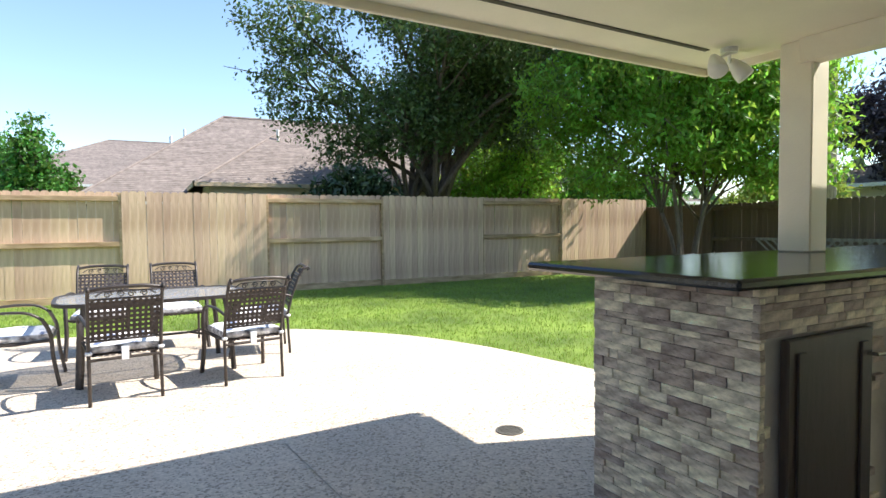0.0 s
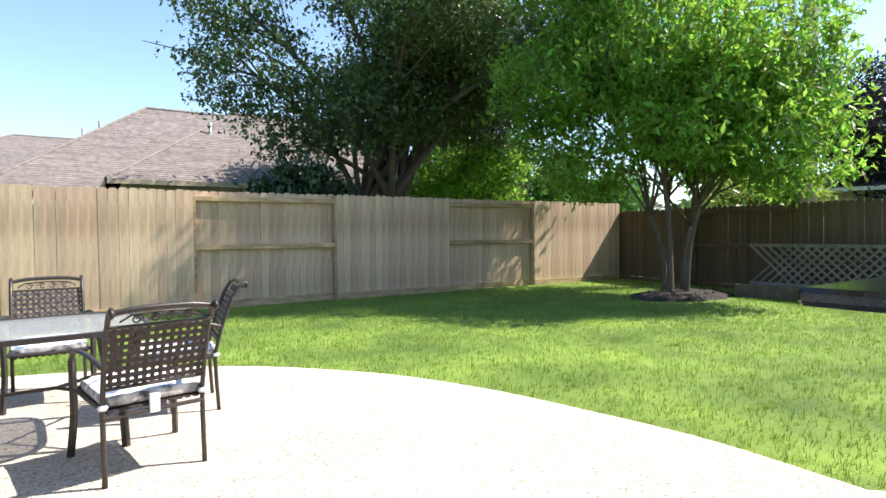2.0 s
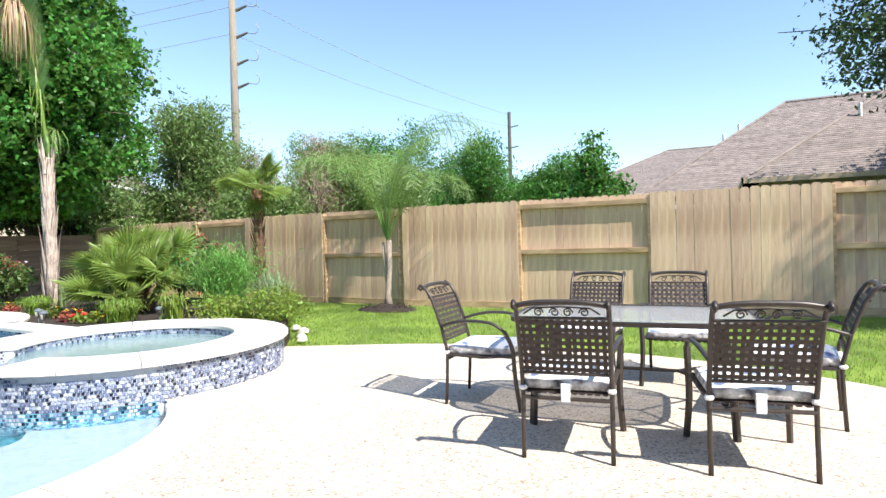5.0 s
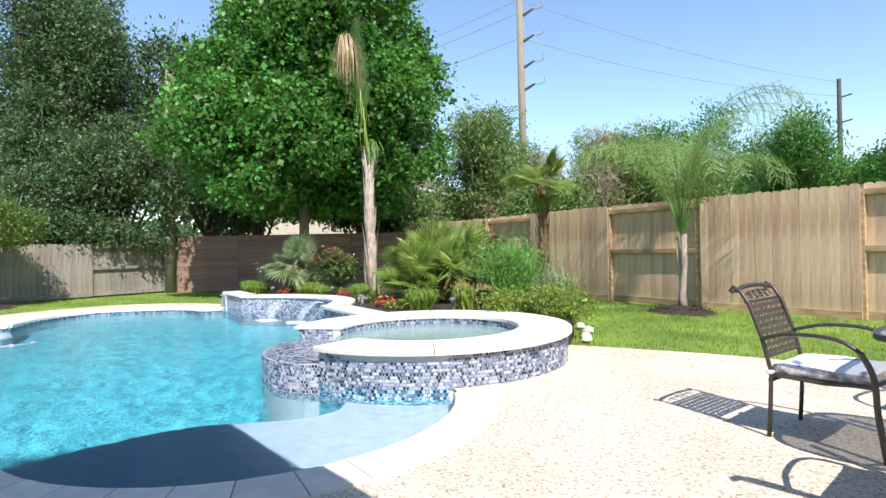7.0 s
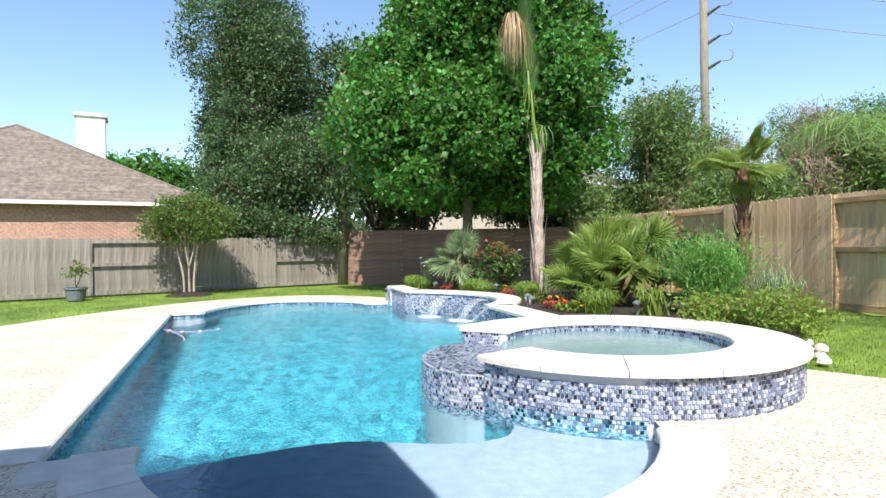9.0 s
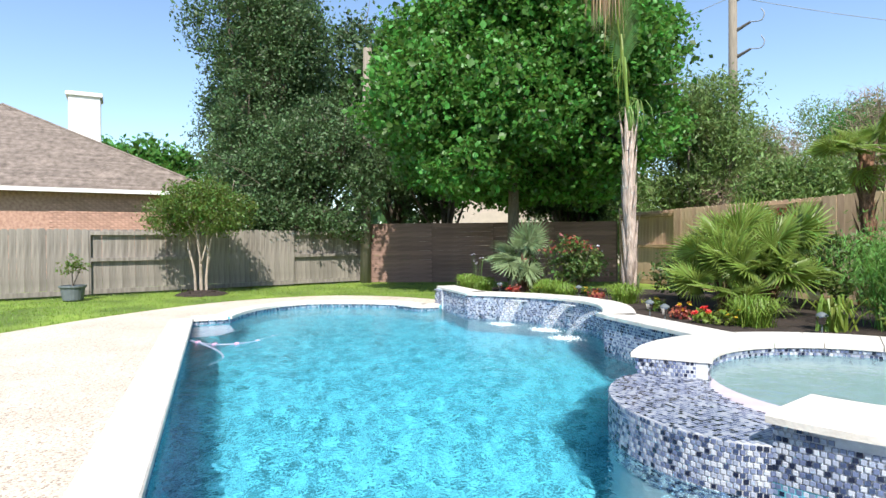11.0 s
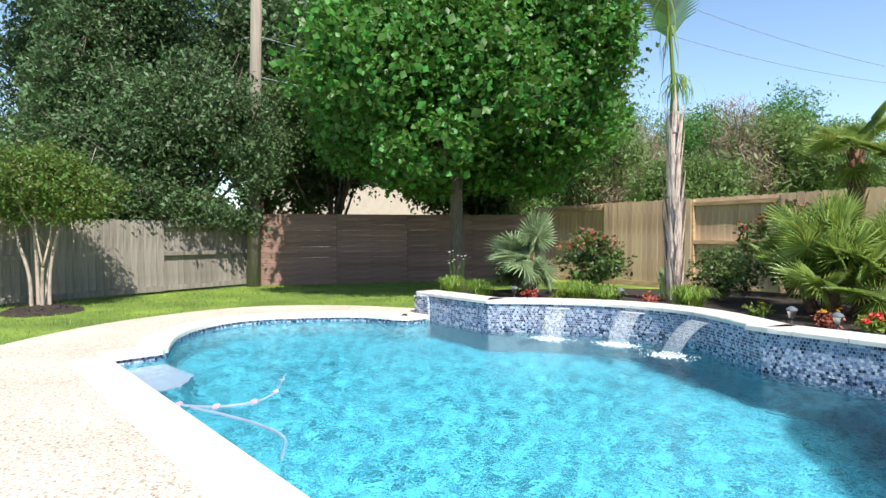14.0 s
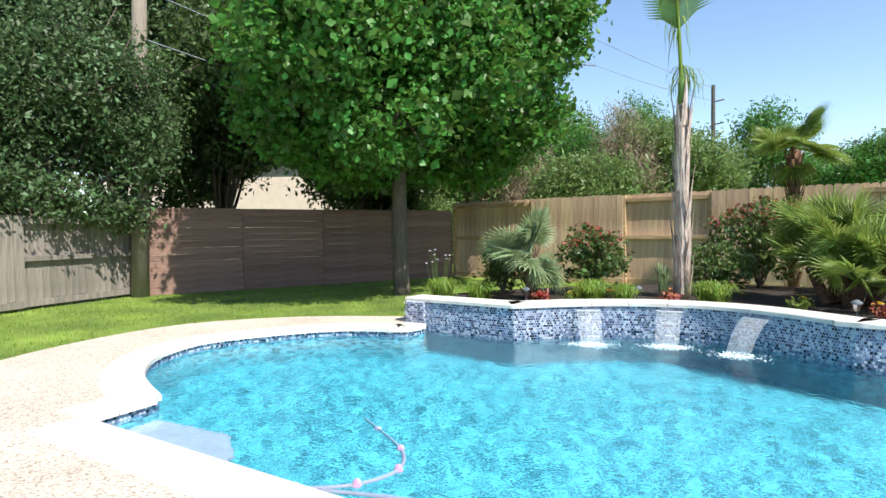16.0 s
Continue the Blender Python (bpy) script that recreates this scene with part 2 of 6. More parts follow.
M_BARK_L = mat("pale_bark", (0.38, 0.31, 0.25), 0.9, 0.25, 8, 0.6, 30, stretch=(3, 3, 0.8))
M_PALMBARK = mat("palm_husk", (0.42, 0.32, 0.25), 0.9, 0.35, 9, 1.0, 25, stretch=(3, 3, 0.6), second=(0.58, 0.47, 0.4), obj=0.15)
M_PALMFIBRE = mat("palm_fibre", (0.16, 0.085, 0.05), 0.95, 0.4, 20, 1.0, 50, obj=0.25)
M_POLE = mat("pole_wood", (0.22, 0.19, 0.15), 0.9, 0.2, 5, 0.5, 25, stretch=(4, 4, 0.3))
M_POLE_D = mat("dark_pole", (0.10, 0.09, 0.08), 0.9, 0.2, 5)
M_L_OAK = leaf_mat("oak_leaf", (0.075, 0.125, 0.04), 0.45, 0.02, 0.3, 0.35)
M_L_NE = leaf_mat("ash_leaf", (0.16, 0.31, 0.04), 0.45, 0.03, 0.55)
M_L_SWEET = leaf_mat("sweetgum_leaf", (0.075, 0.20, 0.034), 0.5, 0.025, 0.36)
M_L_CEDAR = leaf_mat("liveoak_leaf", (0.075, 0.13, 0.05), 0.55, 0.025, 0.28, 0.5)
M_L_WILLOW = leaf_mat("willow_leaf", (0.15, 0.23, 0.07), 0.35, 0.02, 0.35)
M_L_MAG = leaf_mat("magnolia_leaf", (0.04, 0.07, 0.03), 0.45, 0.02, 0.15, 0.25)
M_L_PURPLE = leaf_mat("plum_leaf", (0.045, 0.035, 0.045), 0.4, 0.03, 0.2)
M_L_MYRTLE = leaf_mat("myrtle_leaf", (0.11, 0.17, 0.035), 0.4, 0.05, 0.35)
M_L_ROSE = leaf_mat("rose_leaf", (0.09, 0.14, 0.035), 0.4, 0.05, 0.3)
M_L_REDTIP = leaf_mat("red_leaf", (0.33, 0.09, 0.06), 0.4, 0.03, 0.3)
M_L_ROSEMARY = leaf_mat("rosemary_leaf", (0.14, 0.30, 0.06), 0.35, 0.02, 0.3)
M_L_LIME = leaf_mat("lime_leaf", (0.20, 0.28, 0.05), 0.35, 0.03, 0.4)
M_L_TWIG = leaf_mat("dry_twig", (0.32, 0.24, 0.17), 0.35, 0.02, 0.2)
M_L_FAN = leaf_mat("fan_leaf", (0.20, 0.29, 0.06), 0.3, 0.02, 0.35, 0.4)
M_L_FAN_G = leaf_mat("grey_fan_leaf", (0.24, 0.32, 0.16), 0.3, 0.02, 0.3, 0.4)
M_L_PALM = leaf_mat("queen_leaf", (0.18, 0.29, 0.08), 0.3, 0.02, 0.35)
M_L_DEAD = leaf_mat("dead_frond", (0.40, 0.29, 0.17), 0.3, 0.02, 0.3)
M_RED = mat("red_petal", (0.62, 0.03, 0.03), 0.5, 0.2, 20, 0)
M_YELLOW = mat("yellow_petal", (0.75, 0.55, 0.05), 0.5, 0.2, 20, 0)
M_ORANGE = mat("orange_leaf", (0.6, 0.22, 0.04), 0.5, 0.3, 20, 0)
M_WHITEFL = mat("white_petal", (0.8, 0.75, 0.82), 0.5, 0.1, 20, 0)
M_ROCK = mat("white_rock", (0.62, 0.58, 0.53), 0.9, 0.2, 8, 0.6, 20)
M_POT = mat("grey_pot", (0.12, 0.14, 0.15), 0.6, 0.15, 10)
M_HOSE = mat("pool_hose", (0.24, 0.28, 0.36), 0.5, 0.1, 10)
M_HOSE_P = mat("hose_joint", (0.6, 0.35, 0.5), 0.5, 0.1, 10)
M_WIRE = mat("wire", (0.25, 0.27, 0.3), 0.6, 0.1)
M_DRAIN = mat("drain_grate", (0.10, 0.095, 0.085), 0.6, 0.1)
M_TIMBER = mat("garden_timber", (0.12, 0.10, 0.075), 0.9, 0.25, 6, 0.5, 30)


def glass_top_mat():
    """Frosted table glass: part clear, part grey gloss."""
    m = mat("frosted_glass", (0.5, 0.5, 0.5), 0.12, 0.15, 18, 0.1, 120)
    nt = m.node_tree
    tr = nt.nodes.new("ShaderNodeBsdfTransparent")
    mix = nt.nodes.new("ShaderNodeMixShader")
    mix.inputs[0].default_value = 0.5
    nt.links.new(nt.nodes["Principled BSDF"].outputs[0], mix.inputs[1])
    nt.links.new(tr.outputs[0], mix.inputs[2])
    nt.links.new(mix.outputs[0], nt.nodes["Material Output"].inputs[0])
    return m


M_GLASS = glass_top_mat()


# ---- mesh helpers ----
class Mesh:
    """Collects vertices and faces; made into one object at the end."""

    def __init__(self):
        self.v, self.f = [], []

    def add(self, verts, faces):
        n = len(self.v)
        self.v.extend(tuple(p) for p in verts)
        self.f.extend(tuple(i + n for i in q) for q in faces)
        return self

    def box(self, x0, y0, z0, x1, y1, z1, m=None, bevel=0.0):
        b = min(bevel, (x1 - x0) / 3, (y1 - y0) / 3, (z1 - z0) / 3)
        if b <= 0:
            vs = [(x, y, z) for z in (z0, z1) for y in (y0, y1) for x in (x0, x1)]
            fs = [(0, 2, 3, 1), (4, 5, 7, 6), (0, 1, 5, 4), (2, 6, 7, 3), (0, 4, 6, 2), (1, 3, 7, 5)]
        else:
            bm = bmesh.new()
            bmesh.ops.create_cube(bm, size=1)
            for v in bm.verts:
                v.co = Vector(((x0 + x1) / 2 + v.co.x * (x1 - x0), (y0 + y1) / 2 + v.co.y * (y1 - y0), (z0 + z1) / 2 + v.co.z * (z1 - z0)))
            bmesh.ops.bevel(bm, geom=bm.edges[:], offset=b, segments=1, affect="EDGES")
            bm.verts.index_update()
            vs = [tuple(v.co) for v in bm.verts]
            fs = [[v.index for v in f.verts] for f in bm.faces]
            bm.free()
        if m is not None:
            vs = [tuple(m @ Vector(p)) for p in vs]
        return self.add(vs, fs)

    def tube(self, pts, radii, n=8, flat=1.0, caps=True):
        pts = [Vector(p) for p in pts]
        if not isinstance(radii, (list, tuple)):
            radii = [radii] * len(pts)
        rings, up = [], None
        for i, p in enumerate(pts):
            d = (pts[min(i + 1, len(pts) - 1)] - pts[max(i - 1, 0)]).normalized()
            if up is None:
                up = Vector((0, 0, 1)) if abs(d.z) < 0.9 else Vector((1, 0, 0))
            side = d.cross(up).normalized()
            up = side.cross(d).normalized()
            rings.append([p + side * math.cos(a) * radii[i] + up * math.sin(a) * radii[i] * flat for a in [2 * math.pi * k / n for k in range(n)]])
        vs = [q for r in rings for q in r]
        fs = [(i * n + k, i * n + (k + 1) % n, (i + 1) * n + (k + 1) % n, (i + 1) * n + k) for i in range(len(pts) - 1) for k in range(n)]
        if caps:
            fs += [tuple(range(n))[::-1], tuple((len(pts) - 1) * n + k for k in range(n))]
        return self.add(vs, fs)

    def lathe(self, profile, n=16, at=(0, 0, 0)):
        vs = [(at[0] + r * math.cos(2 * math.pi * k / n), at[1] + r * math.sin(2 * math.pi * k / n), at[2] + z) for r, z in profile for k in range(n)]
        fs = [(i * n + k, i * n + (k + 1) % n, (i + 1) * n + (k + 1) % n, (i + 1) * n + k) for i in range(len(profile) - 1) for k in range(n)]
        fs += [tuple(range(n))[::-1], tuple((len(profile) - 1) * n + k for k in range(n))]
        return self.add(vs, fs)

    def prism(self, poly, z0, z1):
        n = len(poly)
        vs = [(x, y, z0) for x, y in poly] + [(x, y, z1) for x, y in poly]
        return self.add(vs, [tuple(range(n))[::-1], tuple(range(n, 2 * n))] + [(i, (i + 1) % n, n + (i + 1) % n, n + i) for i in range(n)])

    def data(self, name, material, smooth=False):
        me = bpy.data.meshes.new(name)
        me.from_pydata(self.v, [], self.f)
        me.materials.append(material)
        if smooth:
            me.polygons.foreach_set("use_smooth", [True] * len(me.polygons))
        me.update()
        return me


def part(name, mesh, material, parent=None, label="", smooth=False, m=None):
    """One mesh object under a thing or part (or at top level)."""
    data = mesh.data(name, material, smooth) if isinstance(mesh, Mesh) else mesh
    ob = new(name, data)
    if parent is not None:
        ob.parent = parent
    if m is not None:
        ob.matrix_basis = m
    if label:
        ob["label"] = label
    return ob


def thing(name, at, label, category, group="", kind=""):
    ob = new(name)
    ob.empty_display_size = 0.1
    ob.matrix_basis = at if isinstance(at, Matrix) else pose(*at)
    return tagged(ob, label, category, group, kind)


def spline(points, n=8, closed=False):
    """Catmull-Rom through the points."""
    P = [Vector(p) for p in points]
    out, k = [], len(P)
    for i in range(k if closed else k - 1):
        a, b, c, d = (P[(i + j) % k] if closed else P[min(max(i + j, 0), k - 1)] for j in (-1, 0, 1, 2))
        for s in range(n):
            t = s / n
            out.append(0.5 * (2 * b + (c - a) * t + (2 * a - 5 * b + 4 * c - d) * t * t + (3 * b - a - 3 * c + d) * t ** 3))
    if not closed:
        out.append(P[-1])
    return out


def arc(cx, cy, r, a0, a1, n):
    return [(cx + r * math.cos(radians(a0 + (a1 - a0) * i / n)), cy + r * math.sin(radians(a0 + (a1 - a0) * i / n))) for i in range(n + 1)]


def filled(name, loops, z, material, kind="structure", label="", category=""):
    """A flat sheet bounded by the first loop, with the other loops cut out."""
    bm = bmesh.new()
    edges = []
    for loop in loops:
        vs = [bm.verts.new((p[0], p[1], z)) for p in loop]
        edges += [bm.edges.new((vs[i], vs[(i + 1) % len(vs)])) for i in range(len(vs))]
    bmesh.ops.triangle_fill(bm, use_beauty=True, edges=edges, normal=(0, 0, 1))
    for f in bm.faces:
        if f.normal.z < 0:
            f.normal_flip()
    me = bpy.data.meshes.new(name)
    bm.to_mesh(me)
    bm.free()
    me.materials.append(material)
    return tagged(new(name, me), label, category, "", kind)


def inside(x, y, poly):
    hit, n = False, len(poly)
    for i in range(n):
        (x0, y0), (x1, y1) = poly[i][:2], poly[i - 1][:2]
        if (y0 > y) != (y1 > y) and x < (x1 - x0) * (y - y0) / (y1 - y0) + x0:
            hit = not hit
    return hit


def resample(pts, step):
    """Points every step metres along a polyline, with direction."""
    out, carry = [], 0.0
    for a, b in zip(pts, pts[1:]):
        a, b = Vector(a[:2]), Vector(b[:2])
        length = (b - a).length
        if length < 1e-6:
            continue
        d = (b - a) / length
        s = carry
        while s < length:
            out.append((a + d * s, d))
            s += step
        carry = s - length
    return out


RNG = np.random.default_rng(7)

# ---- plan ----
SPA = (-3.83, 5.7)
shelf_arc = arc(-3.2, 3.5, 1.68, 268, 427, 22)
spa_front = arc(*SPA, 1.53, 331, 181, 26)
wall_line = [(-5.36, 5.76), (-6.95, 5.9)] + [tuple(p[:2]) for p in spline([(-6.95, 5.9, 0), (-7.73, 6.45, 0), (-8.38, 6.63, 0), (-9.05, 6.54, 0), (-9.71, 6.20, 0), (-10.32, 5.66, 0)], 5)][1:] + [(-11.7, 5.75)]
west_arc = [tuple(p[:2]) for p in spline([(-11.61, 5.63, 0), (-11.69, 5.25, 0), (-12.36, 4.99, 0), (-12.87, 4.42, 0), (-13.26, 3.56, 0), (-13.02, 2.80, 0), (-12.38, 2.24, 0), (-11.55, 1.89, 0)], 5)]
south_edge = [(-11.5, 1.31), (-3.17, 1.32), (-3.15, 1.82)]
POOL = south_edge + shelf_arc + spa_front + wall_line + west_arc
deck_n = [tuple(p[:2]) for p in spline([(4.72, 2.86, 0), (4.72, 3.64, 0), (4.57, 4.41, 0), (4.28, 5.42, 0), (3.76, 6.4, 0), (2.76, 7.4, 0), (1.3, 8.05, 0), (-0.2, 8.25, 0), (-1.4, 8.1, 0), (-2.5, 7.68, 0), (-3.3, 7.3, 0)], 5)]
deck_w = [tuple(p[:2]) for p in spline([(-12.18, 6.17, 0), (-13.57, 5.45, 0), (-14.52, 4.27, 0), (-14.55, 2.95, 0), (-13.92, 1.47, 0), (-12.37, -0.07, 0), (-10.7, -1.25, 0), (-9.0, -2.6, 0)], 5)]
DECK = deck_n + [(-3.9, 7.1), (-6.0, 6.6), (-8.2, 6.9), (-10.2, 6.3), (-11.5, 6.2)] + deck_w + [(-9.0, -5.6), (9.5, -5.6), (9.5, 2.3), (5.3, 2.3)]
BED = [(-3.0, 7.05), (-3.75, 8.05), (-4.8, 8.9), (-6.9, 10.1), (-8.7, 10.2), (-10.4, 9.1), (-11.7, 7.5), (-12.15, 6.35), (-11.9, 5.9), (-10.42, 5.9), (-9.73, 6.36), (-9.02, 6.72), (-8.39, 6.82), (-7.70, 6.64), (-6.92, 6.08), (-5.3, 5.94), (-5.2, 6.4), (-4.6, 6.98), (-3.8, 7.1)]

# ground, deck
filled("ground", [[(-400, -400), (400, -400), (400, 400), (-400, 400)], POOL], -0.035, M_LAWN, label="green lawn reaching out past the fences", category="lawn")
deck = filled("patio", [DECK, POOL], 0.0, M_AGG, label="pale exposed-pebble concrete patio round the pool", category="patio")
mesh = Mesh()
n = len(DECK)
mesh.add([(x, y, -0.2) for x, y in DECK] + [(x, y, 0.0) for x, y in DECK], [(i, (i + 1) % n, n + (i + 1) % n, n + i) for i in range(n)])
part("edge", mesh, M_AGG, deck)
# saw-cut joints as thin dark grooves in the slab
M_JOINT = mat("joint", (0.3, 0.27, 0.24), 0.95, 0.1)
for (x0, y0), (x1, y1) in (((1.99, 1.72), (1.80, 3.44)),):
    d = Vector((x1 - x0, y1 - y0, 0))
    s = Vector((-d.y, d.x, 0)).normalized() * 0.003
    a, b = Vector((x0, y0, 0.004)), Vector((x1, y1, 0.004))
    part("joint", Mesh().add([a - s, a + s, b + s, b - s], [(0, 3, 2, 1)]), M_JOINT, deck)
drain = thing("floor_drain", (3.13, 2.96, 0.0), "round dark metal drain grate set in the patio", "drain")
mesh = Mesh().lathe([(0.09, 0.0), (0.09, 0.006), (0.075, 0.007), (0.075, 0.003)], 20)
part("rim", mesh, M_DRAIN, drain)
mesh = Mesh()
for i in range(-3, 4):
    w = math.sqrt(max(0, 0.075 ** 2 - (i * 0.02) ** 2))
    mesh.box(-w, i * 0.02 - 0.005, 0.002, w, i * 0.02 + 0.005, 0.008)
part("grate", mesh, M_DRAIN, drain)

# pool shell
pool = thing("swimming_pool", (0, 0, 0), "free-form swimming pool with blue plaster and mosaic waterline", "pool", kind="structure")
n = len(POOL)
mesh = Mesh().add([(x, y, -1.35) for x, y in POOL] + [(x, y, -0.004) for x, y in POOL], [(i, n + i, n + (i + 1) % n, (i + 1) % n) for i in range(n)])
part("pool_wall", mesh, M_PLASTER_RIPPLE, pool)
filled("pool_floor", [POOL], -1.35, M_PLASTER_RIPPLE).parent = pool
shelf_edge = [tuple(p[:2]) for p in spline([(-3.2, 4.36, 0), (-2.96, 4.15, 0), (-2.94, 3.82, 0), (-3.1, 3.48, 0), (-3.27, 3.15, 0), (-3.32, 2.8, 0), (-3.26, 2.35, 0), (-3.15, 1.83, 0)], 5)]
SHELF = arc(-3.2, 3.5, 1.675, 268, 425, 20) + arc(*SPA, 1.535, 326, 294, 5) + shelf_edge
part("shelf_body", Mesh().prism(SHELF, -1.34, -0.225), M_PLASTER_RIPPLE, pool)
part("tanning_shelf", Mesh().prism(SHELF, -0.224, -0.21), M_SHELF, pool, "shallow pale grey sunning shelf under water")
STEP = [(-11.49, 1.32), (-10.4, 1.32), (-10.45, 1.72), (-10.8, 1.95), (-11.54, 1.88)]
part("step_body", Mesh().prism(STEP, -1.34, -0.365), M_PLASTER_RIPPLE, pool)
part("step", Mesh().prism(STEP, -0.364, -0.35), M_SHELF, pool)
water = filled("water", [POOL], -0.1, M_WATER, label="clear turquoise rippled pool water", category="water")
water.visible_shadow = False


# coping: one stone after another along the pool's edge
coping = thing("pool_coping", (0, 0, 0), "pale cast-stone coping round the pool", "coping", kind="structure")


def stones(path, width, z0, z1, step, side, over=0.03, parent=coping, name="coping_stone", material=M_COPING, gap=0.004):
    """Curb stones along a path; side +1 lays them to its left."""
    pts = resample(path, 0.05)
    k = max(1, round(step / 0.05))
    for i in range(0, len(pts) - 1, k):
        seg = pts[i:i + k + 1]
        if len(seg) < 2:
            continue
        inner, outer, mid = [], [], []
        for j, (p, d) in enumerate(seg):
            q = p + d * (gap if j == 0 else (-gap if j == len(seg) - 1 else 0))
            nn = Vector((-d.y, d.x)) * side
            inner.append(q - nn * over)
            outer.append(q + nn * width)
        m = len(seg)
        c = sum(inner + outer, Vector((0, 0))) / (2 * m)
        b = 0.012
        vs = []
        for z, s in ((z0, 0.0), (z1 - b, 0.0), (z1, b)):
            vs += [(p + (q - p).normalized() * s - c).to_tuple() + (z,) for p, q in zip(inner, outer)]
            vs += [(q + (p - q).normalized() * s - c).to_tuple() + (z,) for p, q in zip(inner, outer)]
        L = 2 * m
        fs = []
        for r in (0, L):
            for j in range(m - 1):
                fs += [(r + j, r + j + 1, r + L + j + 1, r + L + j), (r + m + j + 1, r + m + j, r + L + m + j, r + L + m + j + 1)]
            fs += [(r + m, r, r + L, r + L + m), (r + m - 1, r + 2 * m - 1, r + L + 2 * m - 1, r + L + m - 1)]
        fs += [(2 * L + j, 2 * L + j + 1, 2 * L + m + j + 1, 2 * L + m + j) for j in range(m - 1)]
        fs += [(j + 1, j, m + j, m + j + 1) for j in range(m - 1)]
        part(name, Mesh().add(vs, fs), material, parent, m=pose(c.x, c.y, 0))


stones([(-11.51, 1.31), (-3.17, 1.31)], 0.32, -0.045, 0.012, 0.3, -1)
stones([(-3.17, 1.3), (-3.16, 1.84)], 0.32, -0.046, 0.0125, 0.3, -1)
stones(shelf_arc[:-1], 0.33, -0.045, 0.013, 0.3, -1)
stones([(-11.54, 1.86), (-11.5, 1.3)], 0.32, -0.047, 0.0115, 0.3, -1)
stones(west_arc, 0.32, -0.045, 0.012, 0.3, -1)


# mosaic
def mosaic(path, z0, z1, parent, side=1, pitch=0.03, name="mosaic"):
    mesh = Mesh()
    rows = max(1, round((z1 - z0) / pitch))
    for r in range(rows):
        z = z0 + (r + 0.5) * (z1 - z0) / rows
        for p, d in resample(path, pitch):
            if r % 2:
                p = p + d * pitch / 2
            nn = Vector((-d.y, d.x)) * side
            h = pitch / 2 - 0.003
            o = [(p + d * a + nn * 0.004).to_tuple() + (z + b,) for a, b in ((-h, -h), (h, -h), (h, h), (-h, h))]
            i = [(p + d * a * 0.86 + nn * 0.007).to_tuple() + (z + b * 0.86,) for a, b in ((-h, -h), (h, -h), (h, h), (-h, h))]
            mesh.add(o + i, [(4, 5, 6, 7), (0, 1, 5, 4), (1, 2, 6, 5), (2, 3, 7, 6), (3, 0, 4, 7)])
    ob = part(name, mesh, M_TILE, parent)
    ob["kind"] = "stuff"
    return ob


band = [p for p in south_edge] + shelf_arc
mosaic(band, -0.2, -0.046, pool, 1)
mosaic(west_arc + [(-11.5, 1.31)], -0.2, -0.046, pool, 1)

# raised water wall with three sheet falls
raised = thing("raised_water_wall", (0, 0, 0), "low curved pool wall clad in blue glass mosaic with pale cap", "wall", kind="structure")


def ribbon(path, t0, t1, z0, z1):
    """A wall of the thickness between two offsets of a path."""
    a, b = [], []
    for i, p in enumerate(path):
        d = (Vector(path[min(i + 1, len(path) - 1)]) - Vector(path[max(i - 1, 0)])).normalized()
        nn = Vector((-d.y, d.x))
        a.append(Vector(p) + nn * t0)
        b.append(Vector(p) + nn * t1)
    m = len(path)
    vs = [(p.x, p.y, z) for z in (z0, z1) for p in a + b]
    L = 2 * m
    fs = []
    for j in range(m - 1):
        fs += [(j, j + 1, L + j + 1, L + j), (m + j + 1, m + j, L + m + j, L + m + j + 1), (L + j, L + j + 1, L + m + j + 1, L + m + j), (j + 1, j, m + j, m + j + 1)]
    fs += [(m, 0, L, L + m), (m - 1, 2 * m - 1, L + 2 * m - 1, L + m - 1)]
    return Mesh().add(vs, fs)


part("wall_core", ribbon(wall_line, 0.0, -0.28, -1.3, 0.29), M_GROUT, raised)
mosaic(wall_line, -0.34, 0.285, raised, 1)
part("end_return", Mesh().box(-11.97, 5.71, -0.1, -11.67, 6.01, 0.288, bevel=0.01), M_GROUT, raised)
mosaic([(-11.97, 6.01), (-11.97, 5.71), (-11.67, 5.71)], -0.03, 0.285, raised, -1)
stones(wall_line + [(-12.02, 5.77)], 0.36, 0.29, 0.338, 0.45, -1, 0.03, raised)
part("corner_cap", Mesh().prism([(-7.12, 5.9), (-6.91, 5.86), (-6.77, 5.87), (-6.77, 6.24), (-7.17, 6.3)], 0.291, 0.336), M_COPING, raised)
part("corner_cap", Mesh().prism([(-10.52, 5.68), (-10.32, 5.65), (-10.17, 5.78), (-10.32, 6.04), (-10.54, 6.04)], 0.291, 0.336), M_COPING, raised)
